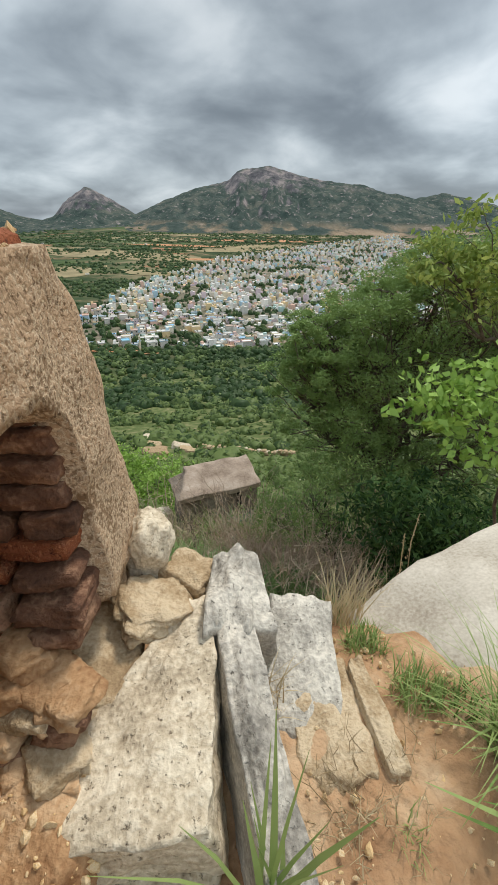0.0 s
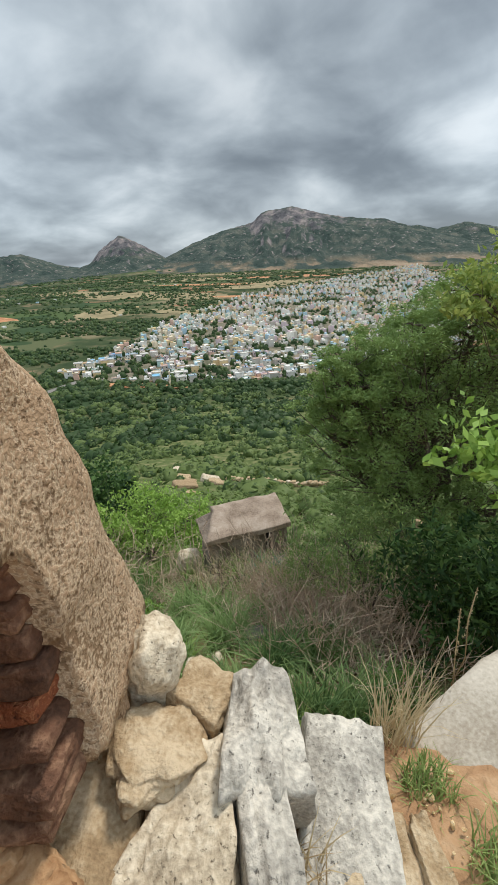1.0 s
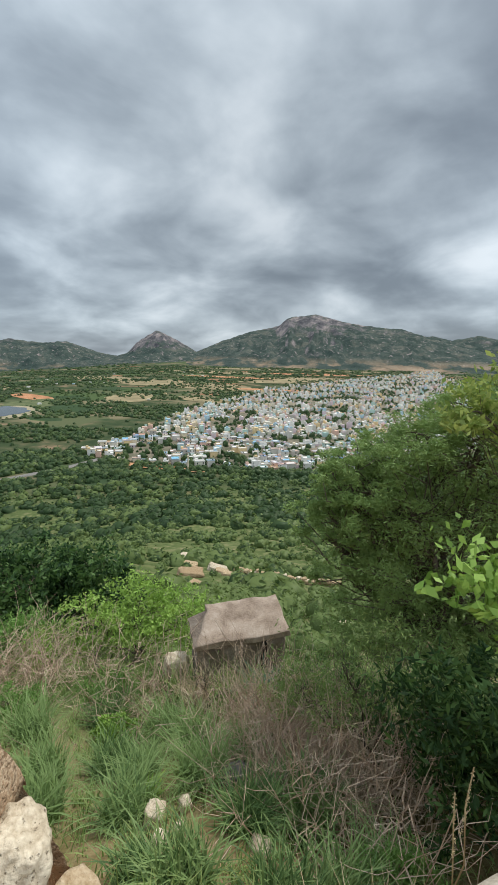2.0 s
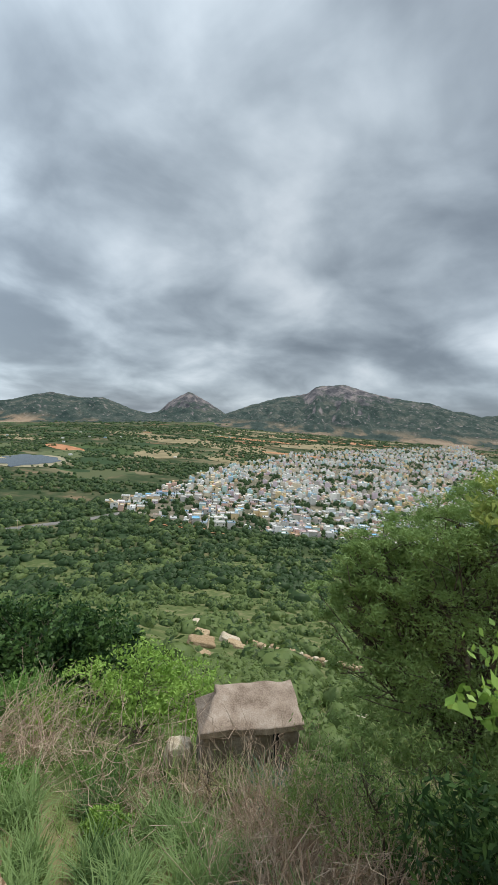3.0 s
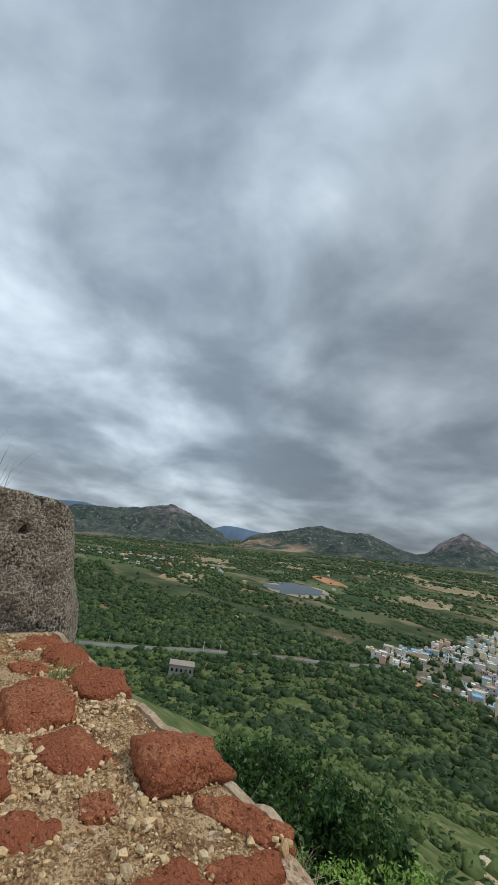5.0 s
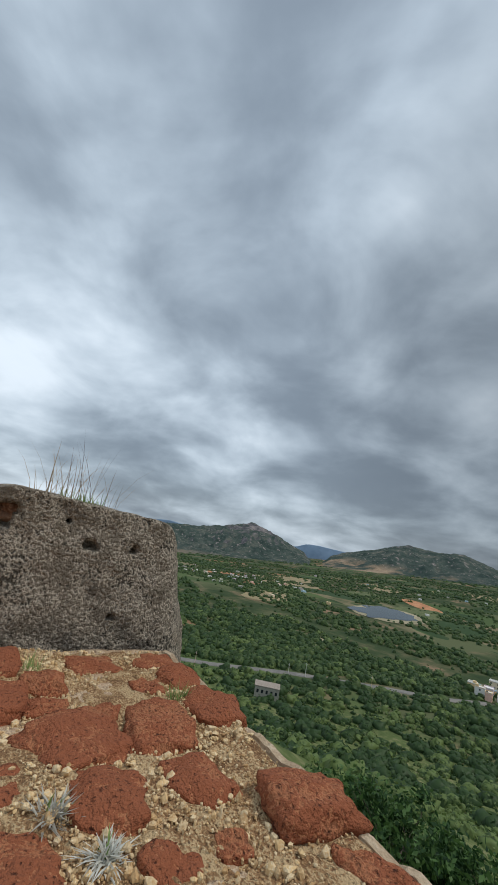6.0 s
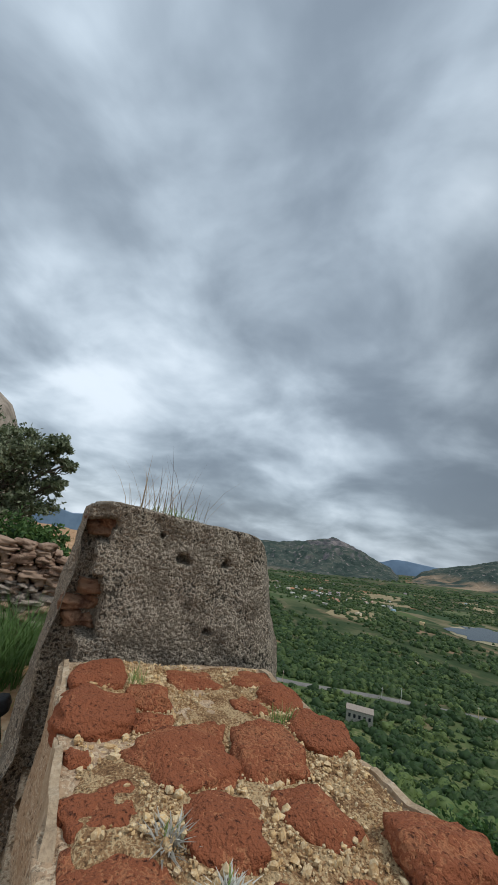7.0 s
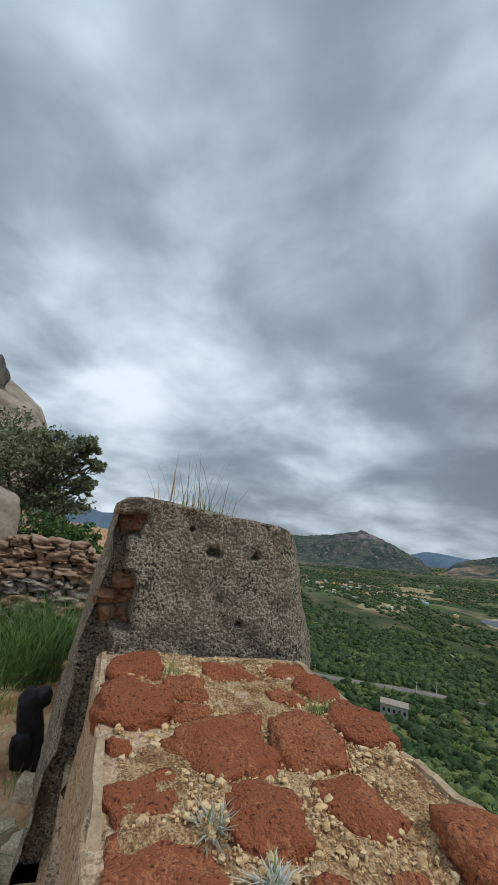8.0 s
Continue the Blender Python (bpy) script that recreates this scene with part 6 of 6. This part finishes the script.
# farmsteads scattered over the plain
v, q, k = [], [], 0
for i in range(95):
    a, r = radians(rng.uniform(-95, -12)), rng.uniform(600, 2000)
    px, py = r * math.sin(a), r * math.cos(a)
    if rng.rand() < 0.5:
        px, py = -960 + rng.randn() * 150, 560 + rng.randn() * 120
    if in_lake(px, py, 1.4) or inside(TOWN, np.array([px]), np.array([py]))[0]:
        continue
    c, s, w, d, h = math.cos(i), math.sin(i), rng.uniform(6, 11), rng.uniform(5, 8), rng.uniform(2.8, 4.5)
    for X, Y, Z in ((-w, -d, 0), (w, -d, 0), (w, d, 0), (-w, d, 0), (-w, -d, h * 2), (w, -d, h * 2), (w, d, h * 2), (-w, d, h * 2)):
        v.append((px + (X * c - Y * s) / 2, py + (X * s + Y * c) / 2, float(ground_z(px, py)) + Z / 2))
    q += [[k + j for j in f] for f in ((4, 5, 6, 7), (0, 1, 5, 4), (1, 2, 6, 5), (2, 3, 7, 6), (3, 0, 4, 7))]
    k += 8
tagged(new("farm_houses", quick_mesh("farm_houses", np.array(v), np.array(q), [M["far_house"]])), "scattered farm buildings on the plain", "houses", kind="stuff")

# roofless stone building by the road, and power poles
ruin = empty("roadside_building", (-233, 190, -98.5))
tagged(ruin, "grey stone building with a row of windows by the road", "building")
b = block("wall", -8, 8, -5, 5, -2, 7, 10, rough_face, M["granite_grey"])
b.parent = ruin
for i in range(5):
    w = box("window", -6.7 + i * 3, -5.3 + i * 3, -5.15, -4.9, 3.2, 5.2, M["window"], ruin)
box("roof", -8.4, 8.4, -5.4, 5.4, 7, 7.4, M["stone_hut"], ruin)
ruin.rotation_euler = (0, 0, radians(52))


def power_pole(place):
    thing = empty("power_pole", place)
    bm = bmesh.new()
    bmesh.ops.create_cone(bm, segments=8, radius1=0.22, radius2=0.12, depth=11, cap_ends=True, matrix=Matrix.Translation((0, 0, 5.0)))
    part("post", bm, M["house"], thing)
    box("crossarm", -1.1, 1.1, -0.08, 0.08, 9.4, 9.6, M["house"], thing)
    return tagged(thing, "pale concrete power pole beside the road", "pole", "poles along the road")


for px, py in ((-262, 232), (-290, 165), (-230, 290), (-262, 250)):
    power_pole((px, py, -99))
bm = bmesh.new()
bmesh.ops.create_cone(bm, segments=8, radius1=0.9, radius2=0.7, depth=14, cap_ends=True, matrix=Matrix.Translation((0, 0, 7)))
bmesh.ops.create_uvsphere(bm, u_segments=8, v_segments=6, radius=1.1, matrix=Matrix.Translation((0, 0, 14)))
mast = part("prayer_tower", bm, M["house"])
mast.location = (-92, 362, -99)
tagged(mast, "slender pale tower at the edge of the town", "tower")


# ---------------------------------------------------------------- inside the fort
def rucksack():
    thing = empty("rucksack", (-4.5, 0.06, 0.0))
    tagged(thing, "black rucksack standing on the ground by the rampart", "bag")

    def add(name, place, size, turn, square, label=""):
        ob = bevel_brick(name, place, size, turn, 7, M["bag"], None, cuts=8, rough=0.10, square=square)
        ob.parent = thing
        if label:
            tagged(ob, label)

    add("body", (0, 0, 0.27), (0.24, 0.17, 0.56), (13, 0, 8), 0.45)
    add("front_pocket", (0.12, -0.03, 0.18), (0.10, 0.14, 0.24), (8, 6, 8), 0.5)
    add("lid", (0.0, 0.035, 0.50), (0.17, 0.13, 0.12), (12, 0, 0), 0.3)
    for s in (-0.05, 0.05):
        v, q = tube(bent((-0.10, s, 0.48), (-0.13, s, 0.08), np.random.RandomState(3), 6, 0.05) - np.array((0.03, 0, 0)), np.full(6, 0.014), 6)
        st = new("strap", quick_mesh("strap", v, q, [M["bag"]], smooth=True))
        st.parent = thing


# darker copy of the green grass, with shade put into its colour
M["grass_dark"] = leaf_material("shaded_grass", (0.024, 0.058, 0.014), (0.055, 0.112, 0.026), (0.11, 0.19, 0.055))
M["bag"] = material("black_nylon", ((0.006, 0.006, 0.007), (0.012, 0.012, 0.013), (0.025, 0.025, 0.026)), scale=12, rough=0.6, bump=0.3, fine_scale=200)
rucksack()
for i, (x, y, s) in enumerate(((-4.45, 0.27, 0.2), (-4.9, 0.24, 0.16), (-4.1, 0.16, 0.18), (-3.7, 0.06, 0.16), (-3.5, 0.2, 0.2), (-3.2, 0.1, 0.14))):
    rock("rock", (x, y, s * 0.3), (s, s * 0.8, s), (0, 10, 40 * i), 200 + i, M["granite"], "loose grey stone at the rampart's foot", cuts=8, group="stones by the rampart", square=0.7)

# the tumbled dry-stone wall
rubble = empty("rubble_wall", (-8.2, -0.5, 0))
tagged(rubble, "tumbled dry-stone wall of flat reddish stones", "stone wall")
rnd = random.Random(12)
z = 0.0
while z < 1.42:
    h = rnd.uniform(0.05, 0.10)
    y = -2.3 + rnd.uniform(0, 0.1)
    while y < 0.32:
        ln = rnd.uniform(0.10, 0.36)
        top = 1.36 + 0.10 * noise.noise(Vector((y * 2, 5, 0))) - max(0, y - 0.05) * 0.9
        if z < top:
            bevel_brick("stone", (-8.0 - z * 0.06 + rnd.uniform(-0.05, 0.05), y + ln / 2, z + h / 2), (0.4, ln * 0.97, h * rnd.uniform(0.9, 1.7)), (rnd.uniform(-11, 11), rnd.uniform(-6, 6), rnd.uniform(-18, 18)), rnd.random() * 90, M["stone_red"] if z > 0.8 or rnd.random() < 0.3 else M["stone_hut"], rubble, cuts=5, rough=0.42, square=0.66)
        y += ln + 0.012
    z += h + 0.006
child(block("core", -8.5, -8.12, -2.3, 0.25, -0.4, 1.15, 6, rough_face, M["stone_hut"]), rubble)

rock("boulder", (-8.4, -1.75, 1.2), (1.3, 1.3, 1.7), (0, 0, 15), 221, M["boulder_warm"], "tall rounded boulder behind the stone wall", square=0.45, rough=0.06, cuts=18)
rock("rock_dome", (-38, -20, -2.0), (30, 29, 26), (0, 0, 20), 223, M["boulder_warm"], "great bare granite dome above the fort", "rock", square=0.18, rough=0.06, cuts=26)
rock("boulder", (-33, -11.4, 9.6), (4.5, 5.6, 3.6), (10, 15, 15), 227, M["granite_dark"], "dark perched boulder on the granite dome", square=0.5, rough=0.14, cuts=16)
rock("boulder", (-34, -12.2, 12.4), (2.6, 2.4, 4.2), (6, 5, 15), 229, M["granite_dark"], "upright rock on the dome's shoulder", square=0.5, rough=0.14, cuts=12)
tree("wild_fig_tree", (-13.2, -2.4, 0.2), (-13.0, -2.2, 1.6), ((-12.6, -2.3, 3.2, 1.3, 1.0, 0.8, 1.2), (-12.2, -1.2, 3.1, 0.9, 0.7, 0.6, 0.9), (-12.4, -1.2, 2.0, 0.9, 0.8, 0.6, 0.8), (-12.6, -2.9, 2.0, 1.2, 1.0, 0.8, 1.0), (-12.0, -0.5, 3.45, 0.4, 0.35, 0.25, 0.35), (-12.0, -0.4, 2.5, 0.35, 0.3, 0.22, 0.3), (-12.0, -0.25, 3.05, 0.3, 0.3, 0.15, 0.2)), 0.11, "leaf_dusty", "dusty green tree rooted below the granite dome", "tree", 33, girth=0.12, clumps=80, per=55, aspect=0.5, spread=0.14)
tree("shrub", (-11.2, -1.2, 0.3), (-11.2, -1.1, 0.9), ((-11.2, -1.2, 1.3, 0.9, 0.9, 0.45, 1.0), (-11.0, -0.4, 1.2, 0.6, 0.6, 0.4, 1.0)), 0.12, "leaf_dark", "low dark green shrub behind the stone wall", "shrub", 34, girth=0.03, clumps=60, per=40, aspect=0.45, spread=0.2)
for i, (x, y, n, ln, rd) in enumerate(((-7.0, 0.0, 420, 0.85, 0.35), (-7.2, -0.6, 380, 0.75, 0.4), (-6.2, -0.2, 360, 0.8, 0.35), (-6.0, -0.8, 360, 0.6, 0.4), (-5.4, -0.7, 320, 0.5, 0.35), (-6.8, -1.2, 320, 0.6, 0.4), (-3.5, -0.25, 260, 0.35, 0.2), (-3.1, -0.5, 200, 0.3, 0.2), (-2.6, -0.2, 180, 0.22, 0.15))):
    grass_clump(on_ground(x, y), n, ln, 0.014, rd, "grass_dark", "tall green grass inside the fort", 210 + i, 0.85, group="grass inside the fort")
scatter_grass("yard_grass", (-9, 2, -6, 0.2), 14000, 0.16, 0.008, "grass", "short grass on the fort's floor", 230, 0.7, 12, 0.0)
